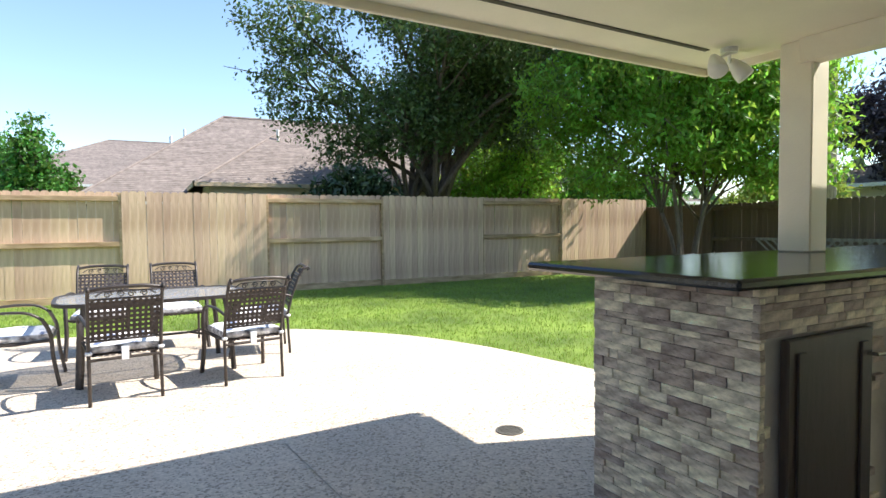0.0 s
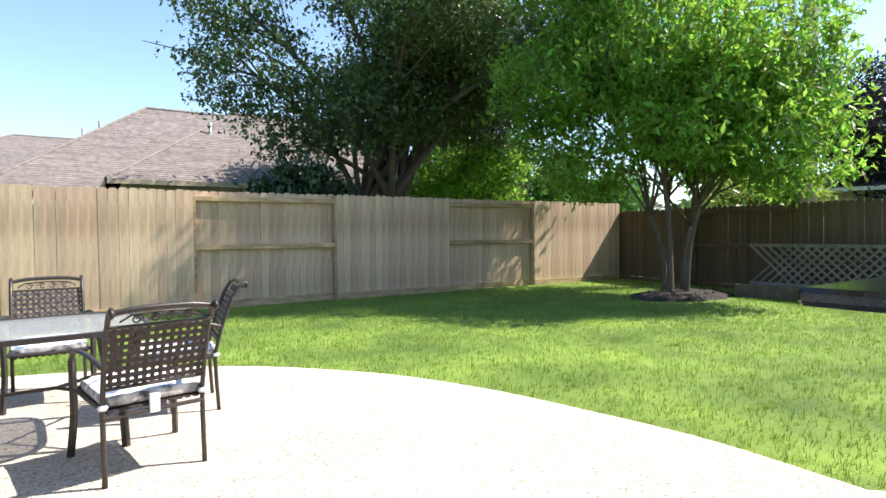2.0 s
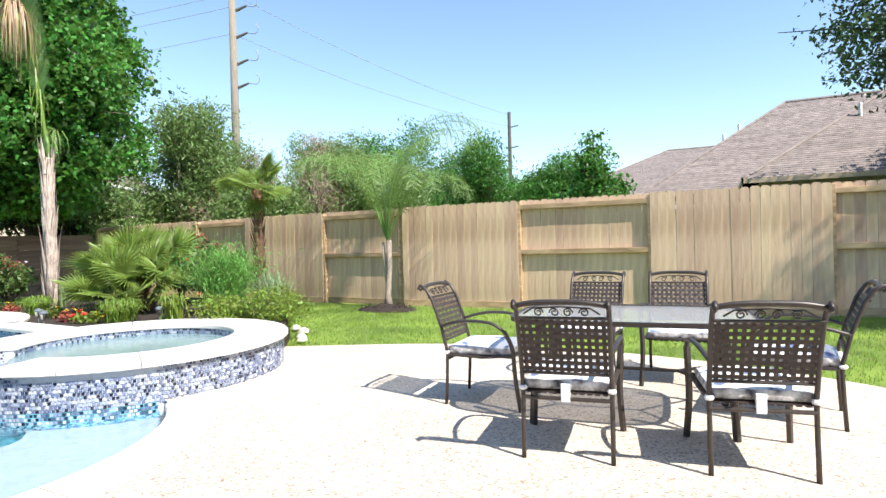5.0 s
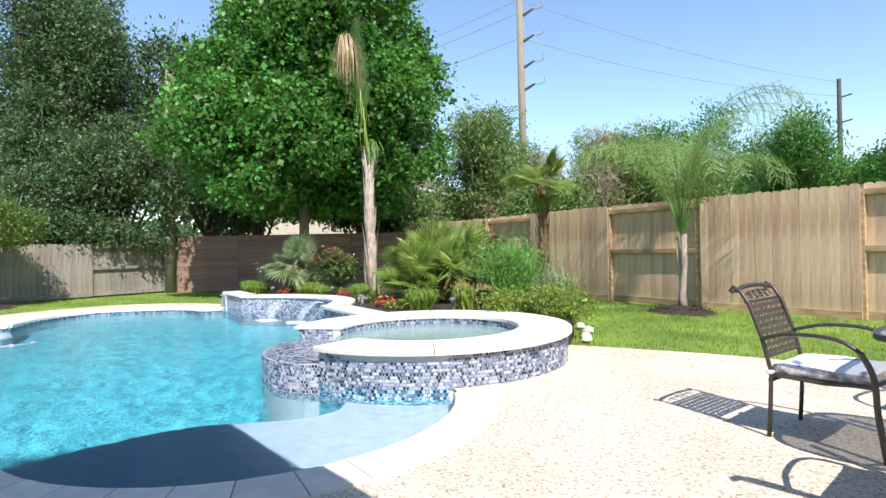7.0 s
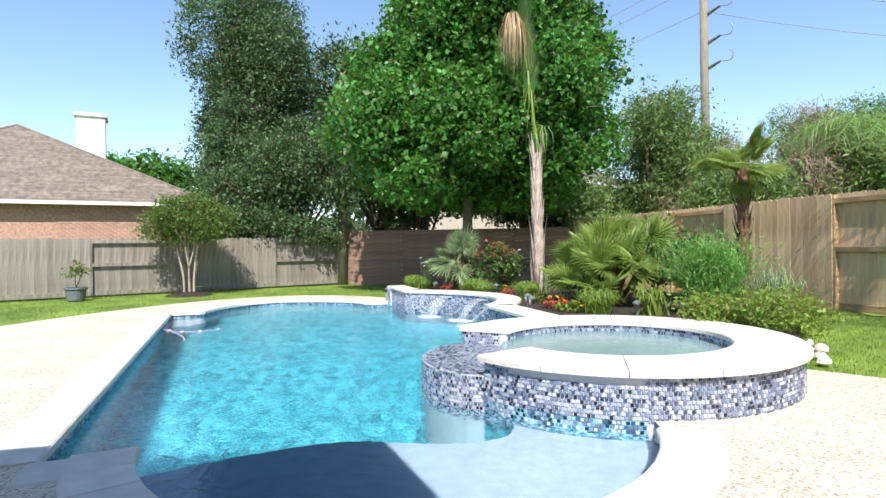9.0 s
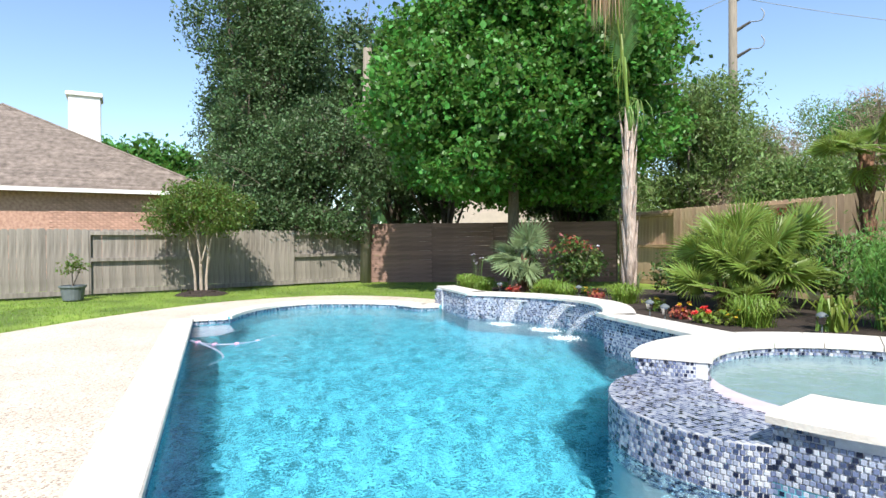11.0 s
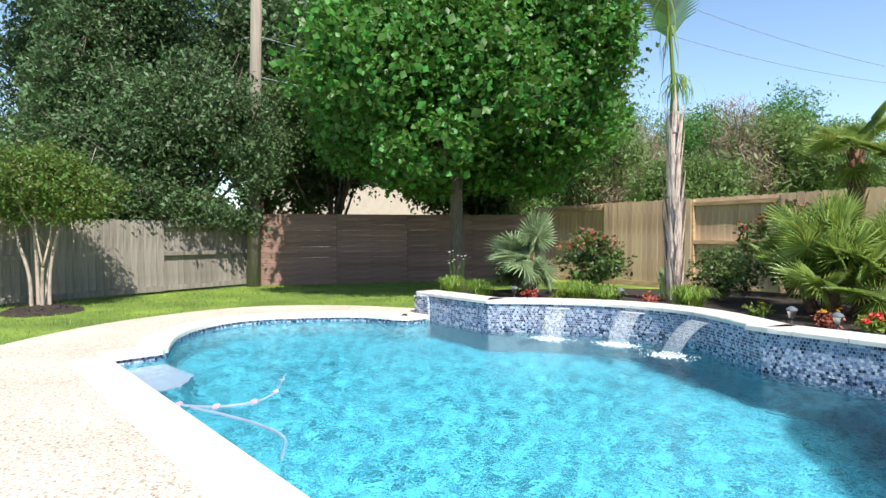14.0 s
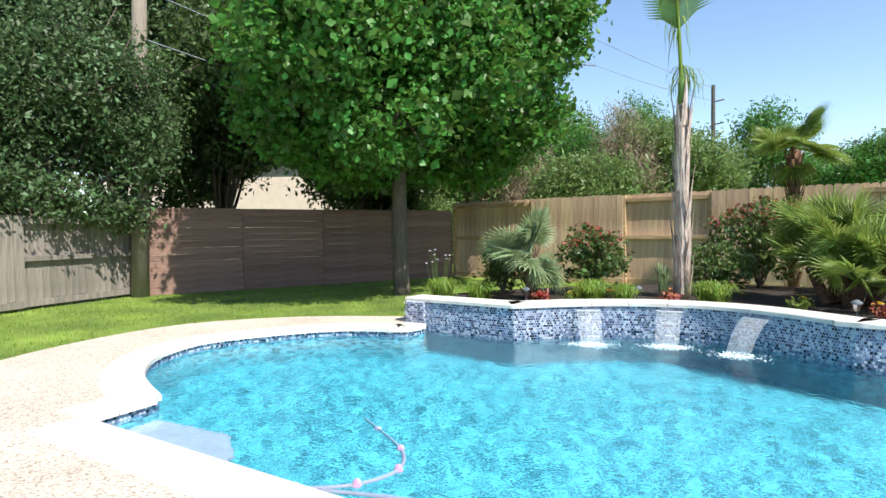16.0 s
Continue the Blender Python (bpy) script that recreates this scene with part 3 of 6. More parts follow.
# sheet falls
def fall(x, y, nx, ny, w, reach):
    ob = thing("water_sheet_fall", (x, y, 0), "thin arching sheet of falling water into the pool", "waterfall", "three water sheets on the wall")
    mesh = Mesh()
    k = 9
    for i in range(k + 1):
        s = i / k
        out, z = 0.02 + reach * s, 0.24 - 0.34 * s * s
        for a in (-w / 2, w / 2):
            a *= 1 - 0.12 * s
            mesh.v.append((nx * out - ny * a, ny * out + nx * a, z))
    mesh.f = [(2 * i, 2 * i + 1, 2 * i + 3, 2 * i + 2) for i in range(k)]
    sheet = part("water_sheet", mesh, M_FALL, ob, smooth=True)
    sheet.modifiers.new("thick", "SOLIDIFY").thickness = 0.004
    lip = Mesh().box(-w / 2 - 0.01, -0.02, 0.23, w / 2 + 0.01, 0.03, 0.245, bevel=0.003)
    part("spout_lip", lip, M_GROUT, ob, m=Matrix(((-ny, nx, 0, 0), (nx, ny, 0, 0), (0, 0, 1, 0), (0, 0, 0, 1))))
    froth = Mesh()
    for _ in range(420):
        a, r, q = RNG.normal(0, w * 0.42), RNG.normal(reach + 0.03, 0.09), RNG.uniform(0.002, 0.011)
        cx, cy = nx * r - ny * a, ny * r + nx * a
        froth.lathe([(0.001, -0.02), (q, -0.004), (q * 0.7, 0.002), (0.001, 0.004)], 6, (cx, cy, -0.1))
    part("froth", froth, M_FOAM, ob)["kind"] = "stuff"


fall(-9.62, 6.26, 0.42, -0.9, 0.29, 0.4)
fall(-8.72, 6.60, 0.1, -0.99, 0.29, 0.42)
fall(-7.78, 6.47, -0.35, -0.93, 0.29, 0.46)

# spa
spa = thing("spa", (SPA[0], SPA[1], 0), "raised round spa clad in blue mosaic with pale stone rim", "hot tub", kind="structure")
GAP0, GAP1 = 222, 284
ring = Mesh()
k = 72
for r0, r1, z0, z1 in ((1.04, 1.522, -1.3, 0.16),):
    ring.lathe([(r1, z0), (r1, z1), (r0, z1), (r0, -0.6), (0.01, -0.6)], k)
part("shell", ring, M_GROUT, spa)
upper = ribbon([(1.28 * math.cos(radians(a)), 1.28 * math.sin(radians(a))) for a in np.linspace(GAP1, GAP0 + 360, 60)], 0.24, -0.242, 0.155, 0.295)
part("upper_ring", upper, M_GROUT, spa)
interior = Mesh().lathe([(1.035, 0.15), (1.035, -0.15), (0.7, -0.16), (0.7, -0.58), (0.01, -0.58)], 48)
part("interior", interior, M_SHELF, spa, "pale plaster spa interior with bench")
path = [(1.526 * math.cos(radians(a)), 1.526 * math.sin(radians(a))) for a in np.linspace(GAP1, GAP0 + 360, 90)]
# the facing towards the patio is laid piece by piece
tile_me = Mesh()
h = 0.012
tile_me.add([(a, b, 0.0) for a, b in ((-h, -h), (h, -h), (h, h), (-h, h))] + [(a * 0.86, b * 0.86, 0.004) for a, b in ((-h, -h), (h, -h), (h, h), (-h, h))], [(4, 5, 6, 7), (0, 1, 5, 4), (1, 2, 6, 5), (2, 3, 7, 6), (3, 0, 4, 7)])
tile_me = tile_me.data("mosaic_piece", M_TILE)
near = [(1.526 * math.cos(radians(a)), 1.526 * math.sin(radians(a))) for a in np.linspace(290, 331, 34)]
count = 0
for r in range(10):
    for p, d in resample(near, 0.03):
        if count >= 300:
            break
        nn = Vector((d.y, -d.x, 0))
        m = Matrix(((d.x, 0, nn.x, p.x + (d.x * 0.015 if r % 2 else 0)), (d.y, 0, nn.y, p.y + (d.y * 0.015 if r % 2 else 0)), (0, 1, 0, 0.01 + 0.03 * r), (0, 0, 0, 1)))
        part("mosaic_piece", tile_me, M_TILE, spa, m=m)
        count += 1
for a0, a1, z0 in ((284.5, 289.6, -0.36), (290, 331, -0.36), (331.6, 582, -0.02)):
    zz = -0.006 if a0 == 290 else 0.29
    mosaic([(1.524 * math.cos(radians(a)), 1.524 * math.sin(radians(a))) for a in np.linspace(a0, a1, 60)], z0, zz, spa, -1)
mosaic([(1.03 * math.cos(radians(a)), 1.03 * math.sin(radians(a))) for a in np.linspace(GAP1, GAP0 + 360, 60)], 0.13, 0.29, spa, 1)
rim = [(1.30 * math.cos(radians(a)), 1.30 * math.sin(radians(a))) for a in np.linspace(GAP1 - 1, GAP0 + 361, 60)]
stones([(SPA[0] + x * 1.0, SPA[1] + y * 1.0) for x, y in rim], 0.28, 0.295, 0.342, 0.5, -1, 0.29, coping)
for g, s in ((GAP0, 1), (GAP1, -1)):
    c, d = math.cos(radians(g)), math.sin(radians(g))
    mosaic([(1.04 * c, 1.04 * d), (1.52 * c, 1.52 * d)], 0.175, 0.292, spa, s)
# spillway: a low bulging sill over which the spa runs into the pool
bulge = []
for i in range(15):
    a = GAP0 + (GAP1 - GAP0) * i / 14
    bulge.append((a, 1.53 + 0.24 * math.sin(math.pi * i / 14) ** 0.7))
sill = [(r * math.cos(radians(a)), r * math.sin(radians(a))) for a, r in bulge] + [(1.04 * math.cos(radians(a)), 1.04 * math.sin(radians(a))) for a, _ in reversed(bulge)]
part("spillway", Mesh().prism(sill, -1.3, 0.17), M_GROUT, spa, "mosaic spillway sill below the rim")
outer = [(r * math.cos(radians(a)), r * math.sin(radians(a))) for a, r in bulge]
mosaic(outer, -0.36, 0.168, spa, -1)
top = Mesh()
for _ in range(1):
    xs = np.arange(-1.8, 1.8, 0.03)
    for x in xs:
        for y in xs:
            if y < 0 and inside(x, y, sill):
                q = 0.012
                top.add([(x - q, y - q, 0.174), (x + q, y - q, 0.174), (x + q, y + q, 0.174), (x - q, y + q, 0.174)], [(0, 1, 2, 3)])
part("spillway_mosaic", top, M_TILE, spa)["kind"] = "stuff"
spa_water = filled("spa_water", [arc(*SPA, 1.03, 0, 355, 60)], 0.235, M_SPAWATER, label="clear pale green spa water", category="water")
spa_water.visible_shadow = False

# planting bed
bed = filled("planting_bed", [BED], 0.27, M_MULCH, label="raised bed of dark mulch behind the pool wall", category="bed")
n = len(BED)
part("bed_side", Mesh().add([(x, y, -0.1) for x, y in BED] + [(x, y, 0.27) for x, y in BED], [(i, (i + 1) % n, n + (i + 1) % n, n + i) for i in range(n)]), M_MULCH, bed)


# fences
def picket_mesh(w, h, material, ear=0.03):
    m = Mesh()
    t = 0.008
    prof = [(-w / 2, 0), (w / 2, 0), (w / 2, h - ear), (w / 2 - ear, h), (-w / 2 + ear, h), (-w / 2, h - ear)]
    vs = [(x, -t, z) for x, z in prof] + [(x, t, z) for x, z in prof]
    m.add(vs, [tuple(range(6)), tuple(range(6, 12))[::-1]] + [(i, 6 + i, 6 + (i + 1) % 6, (i + 1) % 6) for i in range(6)])
    return m.data("picket", material)


def fence(name, start, end, posts, height, mats, label, first_front, kick=0.14, base=-0.04, pitch=0.142, rails=(0.49, 0.93)):
    """Board fence in bays: every other bay shows its rails. start to end runs with the yard on the right hand side facing -y in its own frame."""
    a, b = Vector(start), Vector(end)
    d = (b - a).normalized()
    ang = math.degrees(math.atan2(d.y, d.x))
    ob = thing(name, pose(a.x, a.y, base, 0, 0, ang), label, "fence", kind="structure")
    pm = picket_mesh(pitch - 0.003, height, mats[0])
    rnd = random.Random(len(name) * 7 + 3)
    front = first_front
    for x0, x1 in zip(posts, posts[1:]):
        y = -0.055 if front else 0.055
        k = max(1, round((x1 - x0) / pitch))
        step = (x1 - x0) / k
        for i in range(k):
            x = x0 + (i + 0.5) * step
            part("picket", pm, mats[0], ob, m=pose(x, y + rnd.uniform(-0.003, 0.003), kick + rnd.uniform(-0.012, 0.006), 0, rnd.uniform(-0.25, 0.25), 0) @ Matrix.Diagonal((step / pitch, 1, 1, 1)))
        for rz in rails:
            z = kick + rz * height
            part("rail", Mesh().box(x0, -0.042, z - 0.045, x1, 0.042, z + 0.045, bevel=0.004), mats[1], ob)
        part("kickboard", Mesh().box(x0 + 0.002, y - 0.02, 0.0, x1 - 0.002, y + 0.02, kick - 0.004, bevel=0.004), mats[1], ob)
        front = not front
    for x in posts:
        part("post", Mesh().box(x - 0.045, -0.044, 0.0, x + 0.045, 0.044, kick + height - 0.03, bevel=0.004), mats[1], ob)
    return ob


fence("fence_north", (-4.24, 12.25), (14.2, 12.25), [0.0, 2.52, 4.9, 7.54, 10.14, 12.79, 15.29, 18.39], 1.93, (M_FENCE, M_FENCE_N), "tall new cedar board fence with alternating bays of pickets and rails", True)
fence("fence_north_far", (-15.6, 13.15), (-4.29, 12.26), [0.0, 2.41, 4.77, 6.64, 9.18, 11.32], 1.93, (M_FENCE, M_FENCE_N), "tall new cedar board fence behind the planting bed", False)
fence("fence_east", (14.25, 12.2), (13.1, 1.5), [0.0, 2.4, 4.8, 7.2, 9.6], 1.75, (M_FENCE_SHADE, M_FENCE_SHADE), "weathered board fence with shade put into its dark colour", True, kick=0.1)
fence("fence_west", (-16.15, -6.0), (-19.1, 6.1), [0.0, 2.5, 5.0, 7.55, 10.05, 12.4], 1.45, (M_FENCE_G, M_FENCE_G), "old grey weathered board fence", False, kick=0.12, base=0.02)


def board_fence(name, start, end, posts, height, label):
    """Old fence of level boards nailed across its posts."""
    a, b = Vector(start), Vector(end)
    d = (b - a).normalized()
    ob = thing(name, pose(a.x, a.y, -0.04, 0, 0, math.degrees(math.atan2(d.y, d.x))), label, "fence", kind="structure")
    q = random.Random(21)
    for x0, x1 in zip(posts, posts[1:]):
        me = Mesh().box(-(x1 - x0) / 2 + 0.004, -0.011, -0.0698, (x1 - x0) / 2 - 0.004, 0.011, 0.0698, bevel=0.004).data("board", M_FENCE_H)
        for r in range(int(height / 0.141)):
            part("board", me, M_FENCE_H, ob, m=pose((x0 + x1) / 2, -0.06 + q.uniform(-0.004, 0.004), 0.075 + 0.141 * r, q.uniform(-1, 1), q.uniform(-0.12, 0.12), 0))
    for x in posts:
        part("post", Mesh().box(x - 0.05, -0.047, 0.0, x + 0.05, 0.05, height - 0.02, bevel=0.004), M_FENCE_SHADE, ob)


board_fence("fence_north_west", (-18.95, 6.25), (-15.65, 13.05), [0.0, 1.9, 3.8, 5.65, 7.5], 1.84, "old reddish level-board fence under the trees")

# covered patio: rotated frame at the roof's outer corner
PAT = pose(4.78, 2.82, 0, 0, 0, 3)
roof = thing("patio_roof", PAT, "cream painted patio roof with soffit and fascia", "roof", kind="structure")
part("soffit", Mesh().box(-5.9, -6.0, 2.45, -0.03, -0.03, 2.5), M_SOFFIT, roof)
part("soffit", Mesh().box(-0.03, -6.0, 2.452, 5.0, -1.2, 2.502), M_SOFFIT, roof)
part("fascia", Mesh().box(-5.9, -0.03, 2.40, 0.0, 0.0, 2.6, bevel=0.004), M_CREAM, roof)
part("fascia", Mesh().box(-0.03, -1.17, 2.401, 0.0, -0.03, 2.6, bevel=0.004), M_CREAM, roof)
part("fascia", Mesh().box(0.0, -1.2, 2.40, 5.0, -1.17, 2.6, bevel=0.004), M_CREAM, roof)
part("fascia", Mesh().box(-5.93, -6.0, 2.40, -5.9, 0.0, 2.6, bevel=0.004), M_CREAM, roof)
part("gutter", Mesh().box(-5.93, 0.0, 2.5, 0.06, 0.07, 2.6, bevel=0.01), M_CREAM, roof)
part("roof_deck", Mesh().add([(-5.9, 0.05, 2.6), (0.05, 0.05, 2.6), (0.05, -6, 3.9), (-5.9, -6, 3.9), (-5.9, -6, 2.6), (0.05, -6, 2.6)], [(0, 1, 2, 3), (0, 3, 4), (1, 5, 2), (2, 5, 4, 3)]), M_SHINGLE, roof)
part("roof_deck", Mesh().add([(0.06, -1.15, 2.6), (5.0, -1.15, 2.6), (5.0, -6, 3.7), (0.06, -6, 3.7), (0.06, -6, 2.6), (5.0, -6, 2.6)], [(0, 1, 2, 3), (0, 3, 4), (1, 5, 2), (2, 5, 4, 3)]), M_SHINGLE, roof)
part("beam", Mesh().box(-0.16, -5.9, 2.3, 0.1 - 0.14, -0.75, 2.45, bevel=0.006), M_CREAM, roof)
part("vent_strip", Mesh().box(-3.9, -0.35, 2.443, -0.45, -0.315, 2.449), M_VENT, roof)
part("vent_strip", Mesh().box(-1.6, -2.0, 2.443, -0.5, -1.93, 2.449), M_VENT, roof)
# wall never in view, added to close the south side and bounce light
wall = thing("house_wall", PAT, "plain cream wall added out of view behind the patio", "wall", kind="structure")
part("wall_panel", Mesh().box(-8.5, -6.2, 0.0, 5.2, -6.0, 2.6), M_CREAM, wall)
post = thing("column", PAT @ pose(0.0, -0.72, 1.14), "square cream painted column standing on the bar top", "column", kind="structure")
part("shaft", Mesh().box(-0.13, -0.1, 0.0, 0.06, 0.1, 1.31, bevel=0.008), M_CREAM, post)

# ---- stone bar ----
BAR = pose(2.99, 2.03, 0, 0, 0, 1)
bar = thing("outdoor_bar", BAR, "outdoor bar clad in grey-brown stacked ledger stone with dark doors", "bar")
part("core", Mesh().box(0.03, -0.82, 0, 3.0, -0.03, 1.1), M_MORTAR, bar)
rnd = random.Random(4)
def ledger(horizontal, length, x_fixed, skip=lambda s0, s1, z: False):
    z = 0.0
    while z < 1.085:
        h = min(rnd.choice((0.026, 0.034, 0.042, 0.05)), 1.09 - z)
        s = 0.0
        while s < length - 0.001:
            w = min(rnd.uniform(0.05, 0.24), length - s)
            if length - s - w < 0.05:
                w = length - s
            t = rnd.uniform(0.0, 0.011)
            if not skip(s, s + w, z):
                if horizontal:
                    me = Mesh().box(-w / 2 + 0.001, -0.02, -h / 2 + 0.0008, w / 2 - 0.001, 0.01 + 0.0, h / 2 - 0.0008, bevel=0.0015)
                    part("ledger_stone", me, M_STONE, bar, m=pose(s + w / 2, x_fixed + 0.015 - t, z + h / 2))
                else:
                    me = Mesh().box(-0.02, -w / 2 + 0.001, -h / 2 + 0.0008, 0.01, w / 2 - 0.001, h / 2 - 0.0008, bevel=0.0015)
                    part("ledger_stone", me, M_STONE, bar, m=pose(x_fixed + 0.015 - t, -s - w / 2, z + h / 2))
            s += w
        z += h
ledger(False, 0.84, 0.02)
ledger(True, 1.6, -0.83, lambda a, b, z: (z < 0.88 and b > 0.10 and a < 0.72) or (z < 0.9 and b > 0.9))
def bar_door(x0, x1):
    door = part("door", Mesh().box(x0, -0.875, 0.05, x1, -0.84, 0.9, bevel=0.006), M_DOOR, bar, "dark brown panelled door")
    for a in (x0 + 0.05, x1 - 0.1):
        part("panel_stile", Mesh().box(a, -0.885, 0.1, a + 0.05, -0.874, 0.85, bevel=0.003), M_DOOR, door)
    part("handle", Mesh().tube([(x1 - 0.06, -0.88, 0.8), (x1 - 0.06, -0.92, 0.8), (x1 - 0.02, -0.925, 0.8), (x1 + 0.06, -0.92, 0.79)], 0.008, 8), M_STEEL, door)
bar_door(0.12, 0.7)
bar_door(0.95, 1.55)
counter = thing("bar_counter", BAR, "polished black granite bar top with rounded edge", "countertop")
part("slab", Mesh().box(-0.2, -0.9, 1.1, 3.2, 0.26, 1.14, bevel=0.012), M_GRANITE, counter)
flood = thing("floodlight", PAT @ pose(-0.35, -0.42, 2.45), "white twin floodlight under the eave corner", "floodlight")
part("mount", Mesh().lathe([(0.05, -0.03), (0.055, 0.0)], 14), M_WHITE, flood)
for sx in (-1, 1):
    arm = part("arm", Mesh().tube([(0, 0, -0.03), (sx * 0.05, 0.03, -0.06), (sx * 0.09, 0.06, -0.07)], 0.012, 8), M_WHITE, flood)
    part("lamp_head", Mesh().lathe([(0.02, 0.0), (0.035, 0.03), (0.055, 0.09), (0.06, 0.15), (0.05, 0.155)], 16), M_WHITE, flood, smooth=True, m=pose(sx * 0.09, 0.05, -0.05, 150, sx * -25, 0))


# ---- dining set ----
def chair_parts(ob):
    """Facing +y, rear feet on y = 0."""
    W = 0.245
    for sx in (-1, 1):
        part("rear_leg", Mesh().tube([(sx * W, 0, 0), (sx * W, 0.012, 0.2), (sx * W, 0.02, 0.4), (sx * W, -0.03, 0.6), (sx * W, -0.1, 0.8), (sx * W, -0.15, 0.88), (sx * W, -0.2, 0.91), (sx * W, -0.215, 0.885), (sx * W, -0.19, 0.875)], 0.0135, 8), M_BRONZE, ob, smooth=True)
        part("arm", Mesh().tube(spline([(sx * W, -0.03, 0.6), (sx * (W + 0.03), 0.15, 0.645), (sx * (W + 0.045), 0.38, 0.64), (sx * (W + 0.04), 0.5, 0.57)], 5), 0.015, 8, 0.8), M_BRONZE, ob, smooth=True)
        part("front_leg", Mesh().tube(spline([(sx * (W + 0.04), 0.49, 0.58), (sx * (W + 0.03), 0.545, 0.45), (sx * (W + 0.025), 0.56, 0.25), (sx * (W + 0.04), 0.6, 0.0)], 5), [0.02] * 16, 4, 0.8), M_BRONZE, ob)
        part("seat_rail", Mesh().tube([(sx * W, 0.01, 0.385), (sx * W, 0.3, 0.375), (sx * (W + 0.02), 0.54, 0.40)], 0.012, 8), M_BRONZE, ob)
    part("top_rail", Mesh().tube(spline([(-W, -0.17, 0.885), (-0.12, -0.185, 0.905), (0.12, -0.185, 0.905), (W, -0.17, 0.885)], 5), 0.015, 8), M_BRONZE, ob, smooth=True)
    part("cross_rail", Mesh().tube([(-W, -0.125, 0.815), (W, -0.125, 0.815)], 0.009, 8), M_BRONZE, ob)
    scroll = Mesh()
    for c, s in ((-0.12, 1), (-0.035, -1), (0.035, 1), (0.12, -1)):
        pts = []
        for i in range(22):
            a, r = i * 0.42, 0.026 * (1 - i / 30)
            pts.append((c + s * r * math.cos(a), -0.148 - 0.02 * math.sin(a) * r / 0.026, 0.848 + r * math.sin(a)))
        scroll.tube(pts, 0.0045, 5)
    scroll.tube([(-0.2, -0.15, 0.84), (-0.15, -0.155, 0.872), (0, -0.158, 0.88), (0.15, -0.155, 0.872), (0.2, -0.15, 0.84)], 0.005, 5)
    part("scrollwork", scroll, M_BRONZE, ob, "curled iron scroll ornament")
    def back_y(z):
        return -0.03 - (z - 0.6) * 0.42 if z > 0.6 else 0.02 - (z - 0.4) * 0.25
    for j in range(8):
        z = 0.515 + 0.0385 * j
        lo = [(x, back_y(z - 0.012) + 0.003 * (1 if (i + j) % 2 else -1), z - 0.012) for i, x in enumerate(np.linspace(-W, W, 14))]
        hi = [(x, back_y(z + 0.012) + 0.003 * (1 if (i + j) % 2 else -1), z + 0.012) for i, x in enumerate(np.linspace(-W, W, 14))]
        part("strap", Mesh().add(lo + hi, [(k, k + 1, 14 + k + 1, 14 + k) for k in range(13)]), M_STRAP, ob)
    xs = np.linspace(-W + 0.03, W - 0.03, 12)
    zz = np.linspace(0.495, 0.815, 14)
    for i, x in enumerate(xs):
        lo = [(x - 0.011, back_y(z) + 0.003 * (1 if (i + k) % 2 else -1) - 0.001, z) for k, z in enumerate(zz)]
        hi = [(x + 0.011, p[1], p[2]) for p in lo]
        part("strap", Mesh().add(lo + hi, [(k, k + 1, 14 + k + 1, 14 + k) for k in range(13)]), M_STRAP, ob)
    for i in range(12):
        y = 0.03 + 0.043 * i
        part("strap", Mesh().box(-W, y - 0.015, 0.377, W, y + 0.015, 0.381), M_STRAP, ob)
    for x in np.linspace(-W + 0.035, W - 0.035, 11):
        part("strap", Mesh().box(x - 0.0135, 0.01, 0.371, x + 0.0135, 0.53, 0.375), M_STRAP, ob)
    part("front_rail", Mesh().tube([(-W - 0.02, 0.54, 0.40), (0, 0.55, 0.395), (W + 0.02, 0.54, 0.40)], 0.012, 8), M_BRONZE, ob)
    part("rear_rail", Mesh().tube([(-W, 0.012, 0.345), (W, 0.012, 0.345)], 0.012, 8), M_BRONZE, ob)
    part("lower_back_rail", Mesh().tube([(-W, 0.0, 0.49), (W, 0.0, 0.49)], 0.01, 8), M_BRONZE, ob)


